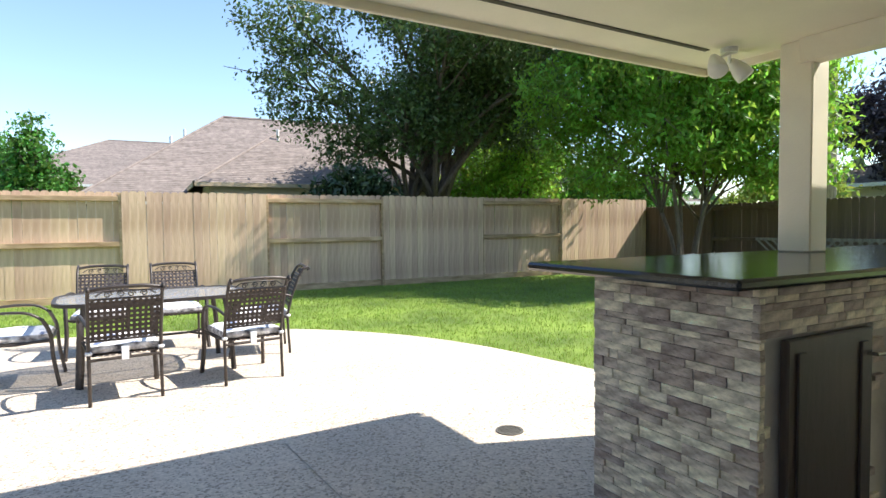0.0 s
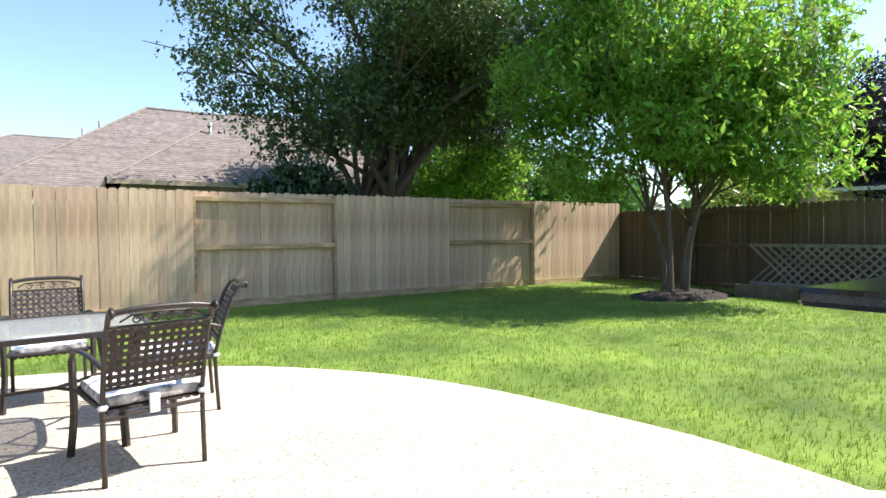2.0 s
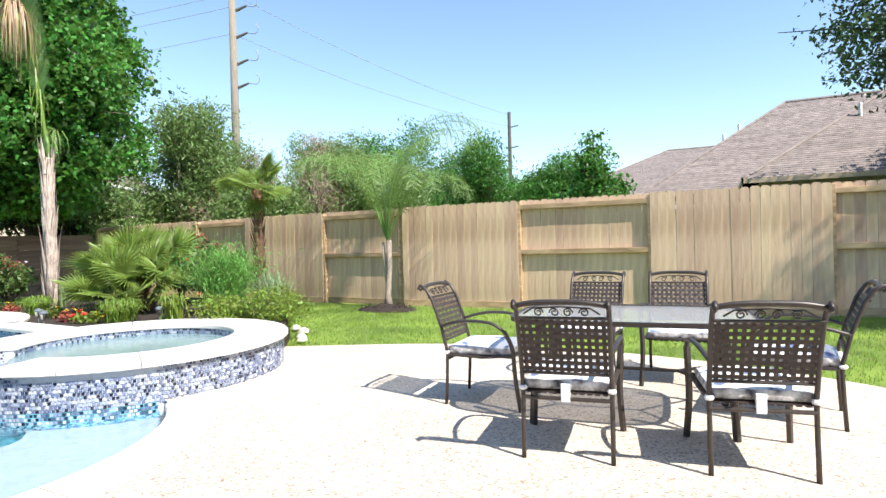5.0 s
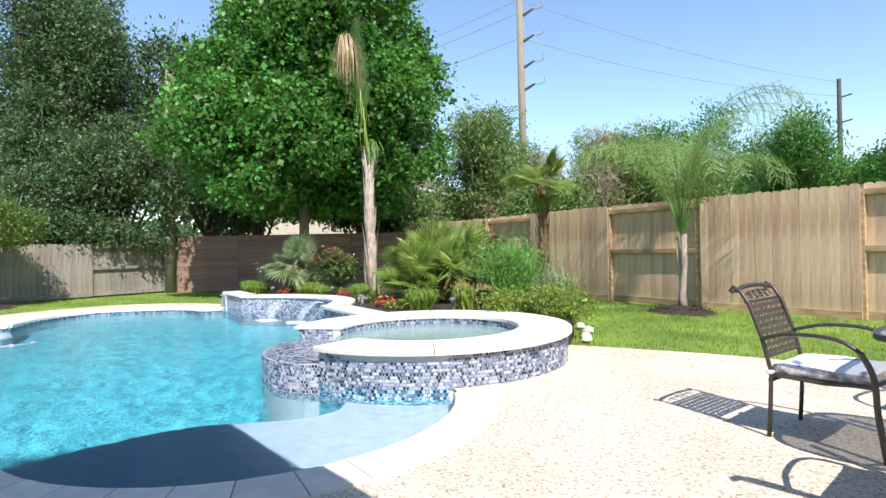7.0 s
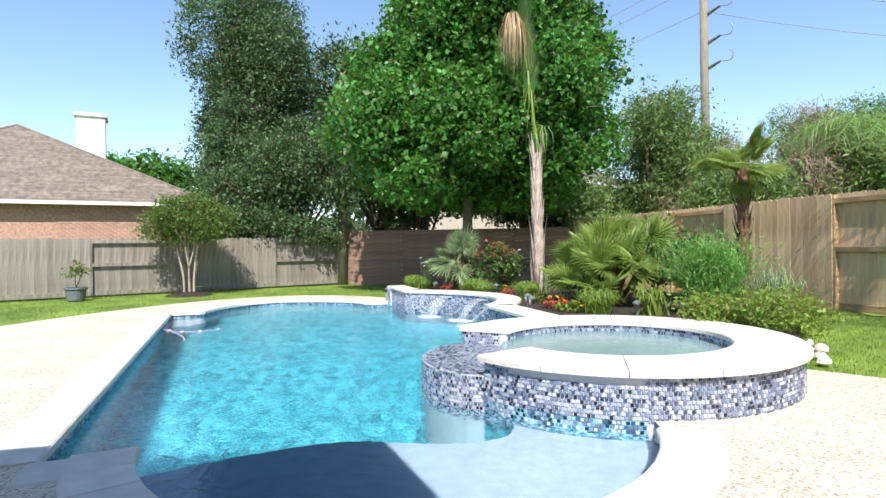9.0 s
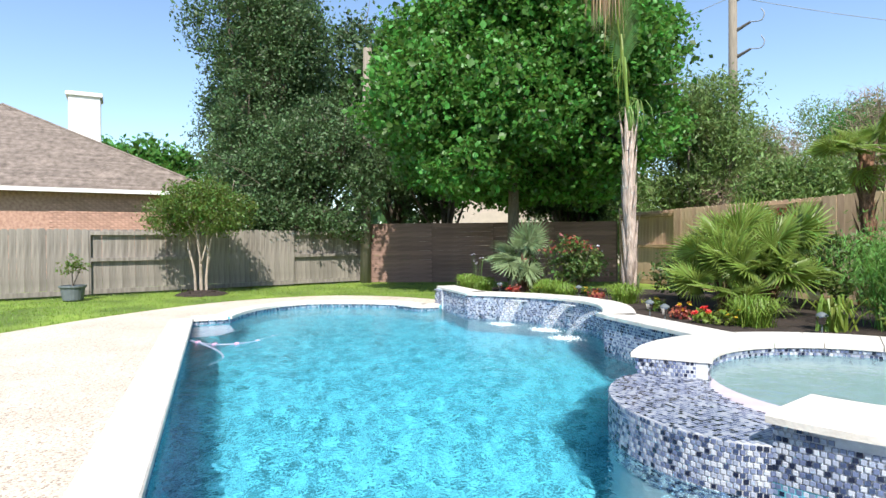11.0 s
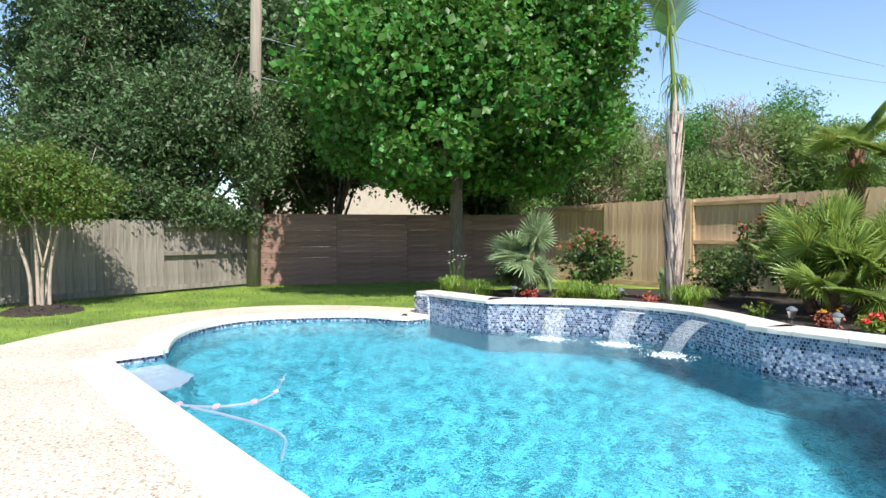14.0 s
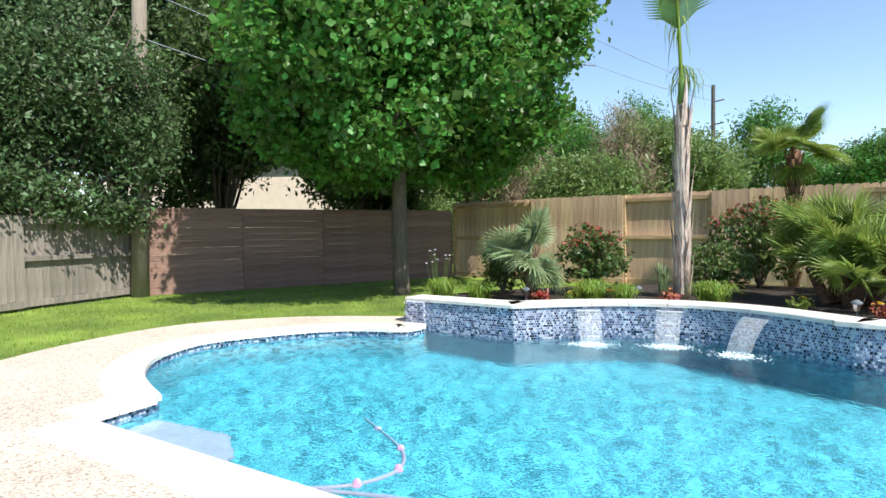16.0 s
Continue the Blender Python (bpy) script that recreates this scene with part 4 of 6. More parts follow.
def cushion_parts(ob):
    k = 12
    mesh = Mesh()
    top, bot = [], []
    for i in range(k + 1):
        for j in range(k + 1):
            u, v = i / k * 2 - 1, j / k * 2 - 1
            e = max(abs(u), abs(v)) ** 6
            puff = 0.03 * (1 - e) + 0.004 * math.sin(u * 7) * math.cos(v * 6)
            x, y = u * 0.235 * (1 - 0.02 * v * v), 0.28 + v * 0.25
            top.append((x, y, 0.445 + puff))
            bot.append((x, y, 0.395 - 0.2 * puff * 0))
    mesh.v = top + bot
    N = (k + 1) ** 2
    for i in range(k):
        for j in range(k):
            a = i * (k + 1) + j
            mesh.f.append((a, a + k + 1, a + k + 2, a + 1))
            mesh.f.append((N + a + 1, N + a + k + 2, N + a + k + 1, N + a))
    part("pad", mesh, M_CUSHION, ob, smooth=True)
    band = Mesh()
    loop = [(-0.235, 0.03), (0.235, 0.03), (0.235, 0.53), (-0.235, 0.53)]
    path = [p for a, b in zip(loop, loop[1:] + loop[:1]) for p in [(a[0] + (b[0] - a[0]) * s / 6, a[1] + (b[1] - a[1]) * s / 6) for s in range(6)]]
    m = len(path)
    vs = []
    for z, o in ((0.393, 0.0), (0.42, 0.012), (0.446, 0.0)):
        for x, y in path:
            cx, cy = x, y - 0.28
            l = math.hypot(cx, cy)
            vs.append((x + cx / l * o, y + cy / l * o, z))
    band.add(vs, [(r * m + i, r * m + (i + 1) % m, (r + 1) * m + (i + 1) % m, (r + 1) * m + i) for r in range(2) for i in range(m)])
    part("border", band, M_STRIPE, ob, "dark flowered border", smooth=True)
    part("tie", Mesh().box(-0.03, -0.003, 0.33, 0.02, 0.02, 0.43, bevel=0.003), M_TAG, ob, "white cloth tie")
    for sx in (-1, 1):
        part("tie", Mesh().lathe([(0.02, -0.012), (0.026, 0.0), (0.02, 0.012)], 8, (sx * 0.245, 0.012, 0.40)), M_TAG, ob)


CHAIRS = [(0.915, 4.90, -7), (1.88, 5.02, -10), (-0.22, 5.95, -88), (2.42, 6.25, 84), (0.62, 7.32, 178), (1.36, 7.36, 182)]
chair = thing("dining_chair", pose(CHAIRS[0][0], CHAIRS[0][1], 0.0, 0, 0, 7), "bronze metal patio armchair with woven brown strap back", "chair", "chairs round the patio table")
chair_parts(chair)
pad = thing("seat_cushion", pose(CHAIRS[0][0], CHAIRS[0][1], 0.0, 0, 0, 7), "white seat cushion with blue floral print and ties", "cushion", "cushions on the patio chairs")
cushion_parts(pad)
for x, y, r in CHAIRS[1:]:
    copy_thing(chair, pose(x, y, 0, 0, 0, -r if abs(r) < 20 else r))
    copy_thing(pad, pose(x, y, 0, 0, 0, -r if abs(r) < 20 else r))

table = thing("patio_table", pose(1.13, 5.93, 0, 0, 0, 4), "oblong patio table with frosted glass top and bronze frame", "table")
oval = []
for i in range(56):
    a = 2 * math.pi * i / 56
    c, s = math.cos(a), math.sin(a)
    oval.append((0.80 * math.copysign(abs(c) ** 0.45, c), 0.52 * math.copysign(abs(s) ** 0.45, s)))
part("tabletop", Mesh().prism([(x * 0.97, y * 0.96) for x, y in oval], 0.70, 0.708), M_GLASS, table, "frosted grey glass top")
part("rim", ribbon(oval + oval[:1], 0.03, 0.0, 0.685, 0.715), M_BRONZE, table)
for sx in (-1, 1):
    for sy in (-1, 1):
        part("leg", Mesh().tube([(sx * 0.56, sy * 0.36, 0.69), (sx * 0.60, sy * 0.38, 0.4), (sx * 0.62, sy * 0.40, 0.0)], 0.024, 8), M_BRONZE, table)
part("stretcher", Mesh().tube([(-0.6, -0.37, 0.3), (-0.3, 0, 0.32), (0.3, 0, 0.32), (0.6, -0.37, 0.3)], 0.012, 8).tube([(-0.6, 0.37, 0.3), (-0.3, 0, 0.32), (0.3, 0, 0.32), (0.6, 0.37, 0.3)], 0.012, 8), M_BRONZE, table)


# ---- plants ----
def leaves_mesh(name, centres, size, material, aspect=0.45, droop=0.0, jitter=0.35, up=0.3, normals=None):
    """Folded leaves at the given centres, each its own island."""
    c = np.asarray(centres, float)
    k = len(c)
    d = RNG.normal(size=(k, 3))
    d[:, 2] -= droop
    d /= np.linalg.norm(d, axis=1)[:, None]
    nrm = RNG.normal(size=(k, 3))
    nrm[:, 2] += up * 3
    s = np.cross(d, nrm)
    s /= np.linalg.norm(s, axis=1)[:, None] + 1e-9
    nn = np.cross(s, d)
    L = size * (1 + jitter * RNG.normal(size=(k, 1))).clip(0.4, 2)
    w = L * aspect * 0.5
    p0, p1, p2, p3 = c - d * L / 2, c + s * w + nn * w * 0.3, c + d * L / 2, c - s * w + nn * w * 0.3
    v = np.stack([p0, p1, p2, p3], 1).reshape(-1, 3)
    me = bpy.data.meshes.new(name)
    me.vertices.add(4 * k)
    me.vertices.foreach_set("co", v.astype(np.float32).ravel())
    me.loops.add(6 * k)
    base = (np.arange(k) * 4)[:, None]
    idx = (base + np.array([[0, 1, 2, 0, 2, 3]])).ravel()
    me.loops.foreach_set("vertex_index", idx.astype(np.int32))
    me.polygons.add(2 * k)
    me.polygons.foreach_set("loop_start", (np.arange(2 * k) * 3).astype(np.int32))
    me.materials.append(material)
    me.update(calc_edges=True)
    me.validate()
    return me


def crown_points(blobs, clumps, per, spread, hollow=0.5):
    """Leaf places: clumps set through ellipsoid blobs, thicker near the outside."""
    out = []
    vol = np.array([b[3] * b[4] * b[5] for b in blobs]) ** 0.67
    share = (vol / vol.sum() * clumps).astype(int) + 1
    for b, k in zip(blobs, share):
        u = RNG.normal(size=(k, 3))
        u /= np.linalg.norm(u, axis=1)[:, None]
        r = RNG.uniform(hollow, 1.0, size=(k, 1)) ** 0.6 * (1 + 0.07 * RNG.normal(size=(k, 1)).clip(-2, 2))
        cc = np.array(b[:3]) + u * r * np.array(b[3:6])
        sp = spread * RNG.uniform(0.5, 1.4, size=(k, 1, 1))
        out.append((cc[:, None, :] + RNG.normal(size=(k, per, 3)).clip(-1.8, 1.8) * sp * np.array([1, 1, 0.7])).reshape(-1, 3))
    return np.concatenate(out)


def tree(name, at, label, blobs, clumps, per, leaf, size, trunk_r, bark, stems=1, fork=0.45, aspect=0.5, droop=0.2, spread=0.22, hollow=0.5, extra=None, lean=(0, 0), twigs=True):
    """Tapered trunk with limbs into each blob, and a crown of small leaves. Blobs are relative to the foot."""
    ob = thing(name, at, label, "tree")
    wood = Mesh()
    top = max(b[2] for b in blobs)
    rr = random.Random(int(at[0] * 13 + at[1] * 7))
    gap = min(0.14, 2 * trunk_r) * stems ** 0.5
    feet = [(0, 0)] if stems == 1 else [(gap * math.cos(i * 2.4), gap * math.sin(i * 2.4)) for i in range(stems)]
    low = min(b[2] - b[5] for b in blobs)
    forks = []
    for i, (fx, fy) in enumerate(feet):
        z1 = max(0.4, low * fork + 0.2 * i)
        fxy = Vector((fx * 2.2 + lean[0], fy * 2.2 + lean[1], z1))
        wood.tube(spline([(fx, fy, -0.1), (fx * 1.2 + rr.uniform(-.05, .05), fy * 1.2, z1 * 0.5), fxy], 4), [trunk_r * (1.15 - 0.35 * j / 8) for j in range(9)], 9)
        forks.append(fxy)
    for i, b in enumerate(blobs):
        f = forks[i % len(forks)]
        c = Vector(b[:3])
        mid = f.lerp(c, 0.5) + Vector((rr.uniform(-.3, .3), rr.uniform(-.3, .3), 0.15 * (c - f).length * 0.5))
        end = c + Vector((rr.uniform(-.3, .3) * b[3], rr.uniform(-.3, .3) * b[4], 0.5 * b[5]))
        r0 = trunk_r * 0.62
        wood.tube(spline([f, mid, c, end], 4), [r0 * (1 - 0.075 * j) for j in range(13)], 6)
        if twigs:
            for _ in range(7):
                p = mid.lerp(c, rr.uniform(0, 1))
                q = c + Vector((rr.gauss(0, .5) * b[3], rr.gauss(0, .5) * b[4], rr.gauss(0, .5) * b[5]))
                wood.tube([p, p.lerp(q, 0.5) + Vector((0, 0, 0.1)), q], [r0 * 0.35, r0 * 0.22, 0.008], 5)
    part("trunk", wood, bark, ob, smooth=True)
    pts = crown_points(blobs, clumps, per, spread, hollow)
    pts = pts[pts[:, 2] > 0.15]
    part("crown", leaves_mesh("crown", pts, size, leaf, aspect, droop), leaf, ob)
    if extra:
        k = RNG.choice(len(pts), extra[1], replace=False)
        q = pts[k]
        q = q[q[:, 2] > np.median(pts[:, 2])] + np.array([0, 0, 0.05])
        part("tips", leaves_mesh("tips", q, size, extra[0], aspect, droop), extra[0], ob)["kind"] = "stuff"
    return ob


def blobs_in(c, r, n, br, seed):
    """A handful of lobes filling an ellipsoid."""
    q = np.random.default_rng(seed)
    out = []
    for _ in range(n):
        u = q.normal(size=3)
        u /= np.linalg.norm(u)
        s = q.uniform(0.35, 0.85)
        k = q.uniform(0.75, 1.25) * br
        out.append((c[0] + u[0] * r[0] * s, c[1] + u[1] * r[1] * s, c[2] + u[2] * r[2] * s, k * r[0], k * r[1], k * r[2]))
    return out


# great oak behind the north fence
tree("oak_tree", (8.6, 15.6, -0.05), "broad dark live oak with dense small leaves and forked trunk", blobs_in((0, -0.2, 6.0), (5.0, 3.2, 3.2), 22, 0.36, 2) + [(-3.4, 0, 5.2, 1.6, 1.5, 1.3), (3.0, -1, 5.0, 1.8, 1.5, 1.6), (-2.2, -0.3, 3.6, 1.2, 1.1, 0.6), (2.2, -3.2, 5.6, 1.6, 1.3, 1.1), (4.0, -3.4, 6.4, 1.6, 1.3, 1.2), (0.5, -2.6, 6.6, 1.6, 1.3, 1.2)], 4300, 26, M_L_OAK, 0.115, 0.15, M_BARK, stems=3, fork=0.6, spread=0.24, hollow=0.4)
# bright tree in the north-east corner of the yard
tree("ash_tree", (11.65, 8.7, -0.03), "bright green multi-stemmed ash tree in the lawn corner", blobs_in((0.1, -0.4, 4.3), (2.4, 2.4, 2.6), 18, 0.36, 5) + [(0.9, -1.7, 3.6, 0.9, 0.9, 0.9), (-1.2, 1.0, 2.6, 0.9, 0.9, 0.7), (0.9, -1.4, 2.4, 0.6, 0.7, 0.5), (-0.8, 1.7, 4.6, 1.2, 1.1, 1.1), (0.6, 2.4, 5.6, 1.2, 1.1, 1.2), (0.2, 0.4, 7.4, 1.6, 1.6, 1.4), (1.6, 1.6, 4.0, 1.0, 1.0, 0.9), (0.1, 0, 4.6, 1.6, 1.6, 1.7), (-0.4, 1.3, 7.9, 1.8, 1.5, 1.3), (0.6, 1.9, 6.4, 1.5, 1.2, 1.1), (-1.4, 1.5, 6.3, 1.2, 1.0, 1.0), (-0.2, 0.9, 9.2, 1.5, 1.4, 1.1), (-1.9, 1.7, 4.3, 1.2, 1.0, 1.1), (-0.9, 2.3, 3.3, 1.0, 0.9, 0.8)], 3500, 24, M_L_NE, 0.13, 0.05, M_BARK, stems=5, fork=0.75, aspect=0.4, droop=0.8, spread=0.2)


def fan_mesh(name, R, seg, material, arc_deg=250, petiole=0.35, fold=0.02, droop=0.15):
    """A palmate leaf: pleated blades fanning from a stalk along +x."""
    m = Mesh()
    m.tube([(0, 0, 0), (petiole * 0.5, 0, 0.02), (petiole, 0, 0.0)], [0.009, 0.007, 0.005], 5)
    for i in range(seg):
        a = radians(-arc_deg / 2 + arc_deg * (i + 0.5) / seg)
        da = radians(arc_deg / seg) * 0.5
        L = R * (0.82 + 0.18 * math.cos(a)) * (0.93 + 0.14 * ((i * 7919) % 10) / 10)
        c = (petiole, 0, 0)
        def pt(r, ang, z):
            return (c[0] + r * math.cos(ang), c[1] + r * math.sin(ang), z)
        z1, z2 = -0.05 * droop, -droop * L
        m.add([c, pt(L * 0.42, a - da * 0.8, z1 - 0.006), pt(L * 0.45, a, z1 + fold), pt(L * 0.42, a + da * 0.8, z1 - 0.006), pt(L * 0.78, a - da * 0.25, z2 * 0.55), pt(L * 0.78, a + da * 0.25, z2 * 0.55), pt(L, a, z2)], [(0, 1, 2), (0, 2, 3), (2, 1, 4), (2, 4, 5), (2, 5, 3), (4, 6, 5)])
    return m.data(name, material)


def feather_mesh(name, L, pairs, leaflet, material, sag=0.5, hang=0.5, start=0.22):
    """A pinnate frond along +x, arching, with leaflets on both sides."""
    m = Mesh()
    def rach(s):
        return Vector((L * (s - 0.12 * s * s * sag), 0, L * (0.35 * s - 0.62 * sag * s * s)))
    m.tube([rach(s / 8) for s in range(9)], [0.014 * (1 - s / 9.5) + 0.002 for s in range(9)], 5)
    for i in range(pairs):
        s = start + (1 - start) * i / pairs
        p = rach(s)
        t = (rach(s + 0.01) - p).normalized()
        l = leaflet * math.sin(math.pi * (0.12 + 0.8 * (s - start) / (1 - start))) ** 0.6
        for side in (-1, 1):
            wob = 0.15 * math.sin(i * 12.9 + side)
            d = (t * (0.55 + wob) + Vector((0, side, 0.1 + wob * 0.5))).normalized()
            q1 = p + d * l * 0.5
            q2 = p + d * l + Vector((0, 0, -l * hang))
            w = t * 0.008
            m.add([p - w, p + w, q1 + w * 1.2, q1 - w * 1.2, q2], [(0, 1, 2, 3), (3, 2, 4)])
    return m.data(name, material)


def crown_of(ob, meshes, n, at, pitch0, pitch1, material, name="frond", seed=1, scale=(0.85, 1.1), roll=20):
    q = random.Random(seed)
    for i in range(n):
        yaw = 360 * i * 0.381966 + q.uniform(-12, 12)
        pt = pitch0 + (pitch1 - pitch0) * ((i * 0.618) % 1.0) + q.uniform(-6, 6)
        k = q.uniform(*scale)
        part(name, meshes[i % len(meshes)], material, ob, m=Matrix.Translation(at) @ pose(0, 0, 0, 0, 0, yaw) @ pose(0, 0, 0, q.uniform(-roll, roll), -pt, 0) @ Matrix.Diagonal((k, k, k, 1)))


FAN_G = fan_mesh("fan_leaf", 0.34, 26, M_L_FAN_G, 300, 0.3, 0.012, 0.12)
FAN = fan_mesh("fan_leaf", 0.36, 28, M_L_FAN, 290, 0.36, 0.012, 0.1)
FAN_W = fan_mesh("fan_leaf", 0.46, 30, M_L_FAN, 290, 0.42, 0.015, 0.08)
FAN_Y = fan_mesh("fan_leaf", 0.42, 20, M_L_LIME, 220, 0.3, 0.02, 0.5)
FEATHER = [feather_mesh("frond", 1.95, 30, 0.4, M_L_PALM, 1.35, 1.3), feather_mesh("frond", 1.8, 28, 0.36, M_L_PALM, 1.9, 1.4), feather_mesh("frond", 2.2, 32, 0.38, M_L_PALM, 0.8, 1.2)]


def husk_trunk(ob, h, r0, r1, material, rows=14, tilt=6, base=0.0):
    """Palm stem with overlapping leaf bases."""
    part("trunk", Mesh().tube([(0, 0, base - 0.05), (0.02, 0, base + h * 0.3), (0.0, 0.01, base + h * 0.7), (0, 0, base + h)], [r0 * 1.15, r0, (r0 + r1) / 2, r1], 14), material, ob, smooth=True)
    boot = Mesh()
    w, l = r0 * 0.8, h / rows * 2.3
    boot.add([(-w / 2, 0, 0), (w / 2, 0, 0), (w * 0.36, -0.02, l * 0.6), (0, -0.035, l), (-w * 0.36, -0.02, l * 0.6), (0, -0.012, 0)], [(0, 5, 3, 4), (5, 1, 2, 3), (1, 0, 4, 3, 2)])
    boot = boot.data("husk", material)
    q = random.Random(int(h * 100))
    for i in range(rows):
        z = base + h * i / rows
        rr = r0 + (r1 - r0) * i / rows
        for k in range(4):
            a = 360 * ((i * 0.381966 + k * 0.25) % 1) + q.uniform(-10, 10)
            part("husk", boot, material, ob, m=pose(0, 0, z, 0, 0, a) @ pose(0, -rr * 0.97, 0, tilt + q.uniform(-3, 5), 0, q.uniform(-6, 6)))


def mulch_mound(x, y, rx, ry, z=0.0):
    m = Mesh()
    k = 26
    rings = []
    for r, h in ((1.0, -0.03), (0.85, 0.02), (0.5, 0.06), (0.12, 0.08)):
        rings.append([(x + rx * r * math.cos(2 * math.pi * i / k) * (1 + 0.06 * math.sin(i * 3.7)), y + ry * r * math.sin(2 * math.pi * i / k) * (1 + 0.06 * math.sin(i * 2.9)), z + h + 0.008 * math.sin(i * 5.1 + r * 9)) for i in range(k)])
    vs = [p for r in rings for p in r]
    m.add(vs, [(j * k + i, j * k + (i + 1) % k, (j + 1) * k + (i + 1) % k, (j + 1) * k + i) for j in range(3) for i in range(k)] + [tuple(3 * k + i for i in range(k))])
    c = RNG.normal(size=(260, 3)) * np.array([rx * 0.45, ry * 0.45, 0]) + np.array([x, y, z + 0.06])
    ob = part("mulch_mound", m, M_MULCH)
    tagged(ob, "mound of dark shredded bark mulch on the lawn", "mulch")
    part("bark_litter", leaves_mesh("bark_litter", c, 0.06, M_MULCH, 0.3), M_MULCH, ob)["kind"] = "stuff"


# queen palm by the north fence
palm = thing("queen_palm", (-4.3, 11.65, 0.0), "young feathery queen palm in a mulch ring by the fence", "palm tree")
part("trunk", Mesh().tube([(0, 0, -0.05), (0.0, 0, 0.25), (0.05, 0, 0.8), (0.06, 0, 1.35)], [0.10, 0.062, 0.05, 0.045], 12), M_BARK_L, palm, smooth=True)
part("trunk", Mesh().tube([(0.02, 0, 0.3), (-0.06, 0.02, 0.8), (-0.10, 0.02, 1.3)], [0.05, 0.035, 0.03], 10), M_BARK_L, palm, smooth=True)
def fountain_frond(L, lift, fall, pairs, leaflet, seed):
    """A frond that rises along +x, arches over and lets its leaflets hang."""
    q = random.Random(seed)
    pts, p = [], Vector((0, 0, 0))
    for i in range(15):
        pts.append(p.copy())
        e = radians(lift + (fall - lift) * (i / 14) ** 2.3)
        p = p + Vector((math.cos(e), 0, math.sin(e))) * (L / 14)
    m = Mesh()
    m.tube(pts, [0.013 * (1 - i / 16) + 0.002 for i in range(15)], 5)
    for i in range(pairs):
        s = 14 * (0.22 + 0.77 * i / pairs)
        a, b = pts[int(s)], pts[min(14, int(s) + 1)]
        p, t = a.lerp(b, s - int(s)), (b - a).normalized()
        l = leaflet * math.sin(math.pi * (0.15 + 0.75 * i / pairs)) ** 0.6
        for side in (-1, 1):
            k = l * q.uniform(0.8, 1.15)
            d = (t * q.uniform(0.5, 0.9) + Vector((0, side * q.uniform(0.6, 1.1), q.uniform(-0.1, 0.45)))).normalized()
            q1 = p + d * k * 0.5 + Vector((0, 0, -k * 0.05))
            q2 = p + d * k * 0.85 + Vector((0, 0, -k * q.uniform(0.35, 0.75)))
            w = t * 0.006
            m.add([p - w, p + w, q1 + w, q1 - w, q2], [(0, 1, 2, 3), (3, 2, 4)])
    return m.data("frond", M_L_PALM)


for i in range(22):
    u = (i * 0.618) % 1.0
    part("frond", fountain_frond(2.7 + 1.1 * u, 62 + 24 * u, -105 + 35 * u, 46, 0.55, 60 + i), M_L_PALM, palm, m=Matrix.Translation((0.02, 0, 1.3)) @ pose(0, 0, 0, 0, 0, 360 * i * 0.381966))
mulch_mound(-4.15, 11.35, 0.62, 0.42)

# windmill palm against the north fence
palm = thing("windmill_palm", (-7.5, 11.45, 0.0), "windmill palm with shaggy brown trunk and fan leaves", "palm tree")
husk_trunk(palm, 2.6, 0.09, 0.10, M_PALMFIBRE, 16, 10)
crown_of(palm, [FAN_W], 24, (0, 0, 2.65), -20, 62, M_L_FAN, "fan_leaf", 5, (0.9, 1.2), 30)
crown_of(palm, [FAN_Y], 4, (0, 0, 2.55), -75, -30, M_L_LIME, "old_fan_leaf", 6)

# tall palm in the bed
palm = thing("tall_palm", (-8.78, 7.78, 0.27), "tall husky palm with one upright frond and dead tips", "palm tree")
husk_trunk(palm, 2.65, 0.10, 0.068, M_PALMBARK, 9, 3)
part("crownshaft", Mesh().tube([(0, 0, 2.65 - 0.05), (0, 0, 2.65 + 0.25), (-0.02, 0, 2.65 + 0.5)], [0.07, 0.045, 0.02], 10), M_L_PALM, palm, smooth=True)
mast = spline([(0, 0, 2.65 + 0.2), (-0.040, -0.075, 3.842), (-0.112, -0.210, 4.850), (-0.16, -0.3, 5.3), (-0.208, -0.390, 5.220)], 6)
part("frond_stem", Mesh().tube(mast, [0.03 - 0.02 * i / (len(mast) - 1) for i in range(len(mast))], 6), M_L_LIME, palm, "bare pale green frond stem", smooth=True)
def dry_tassel(points, n, length, reach, material, seed):
    """Dry leaflets hanging limp from a frond stem."""
    q = random.Random(seed)
    m = Mesh()
    for i in range(n):
        p = Vector(points[int(q.random() * len(points))])
        a = q.uniform(0, 6.283)
        l = length * q.uniform(0.55, 1.1)
        o = Vector((math.cos(a), math.sin(a), 0))
        r = reach * q.random() ** 0.6
        p1, p2 = p + o * r * 0.5 + Vector((0, 0, -0.04)), p + o * r * 0.9 + Vector((0, 0, -l * 0.45))
        p3 = p + o * r * q.uniform(0.8, 1.1) + Vector((0, 0, -l))
        w = Vector((-o.y, o.x, 0)) * q.uniform(0.006, 0.012)
        m.add([p, p1 - w, p1 + w, p2 - w, p2 + w, p3], [(0, 1, 2), (1, 3, 4, 2), (3, 5, 4)])
    return m
blades = Mesh()
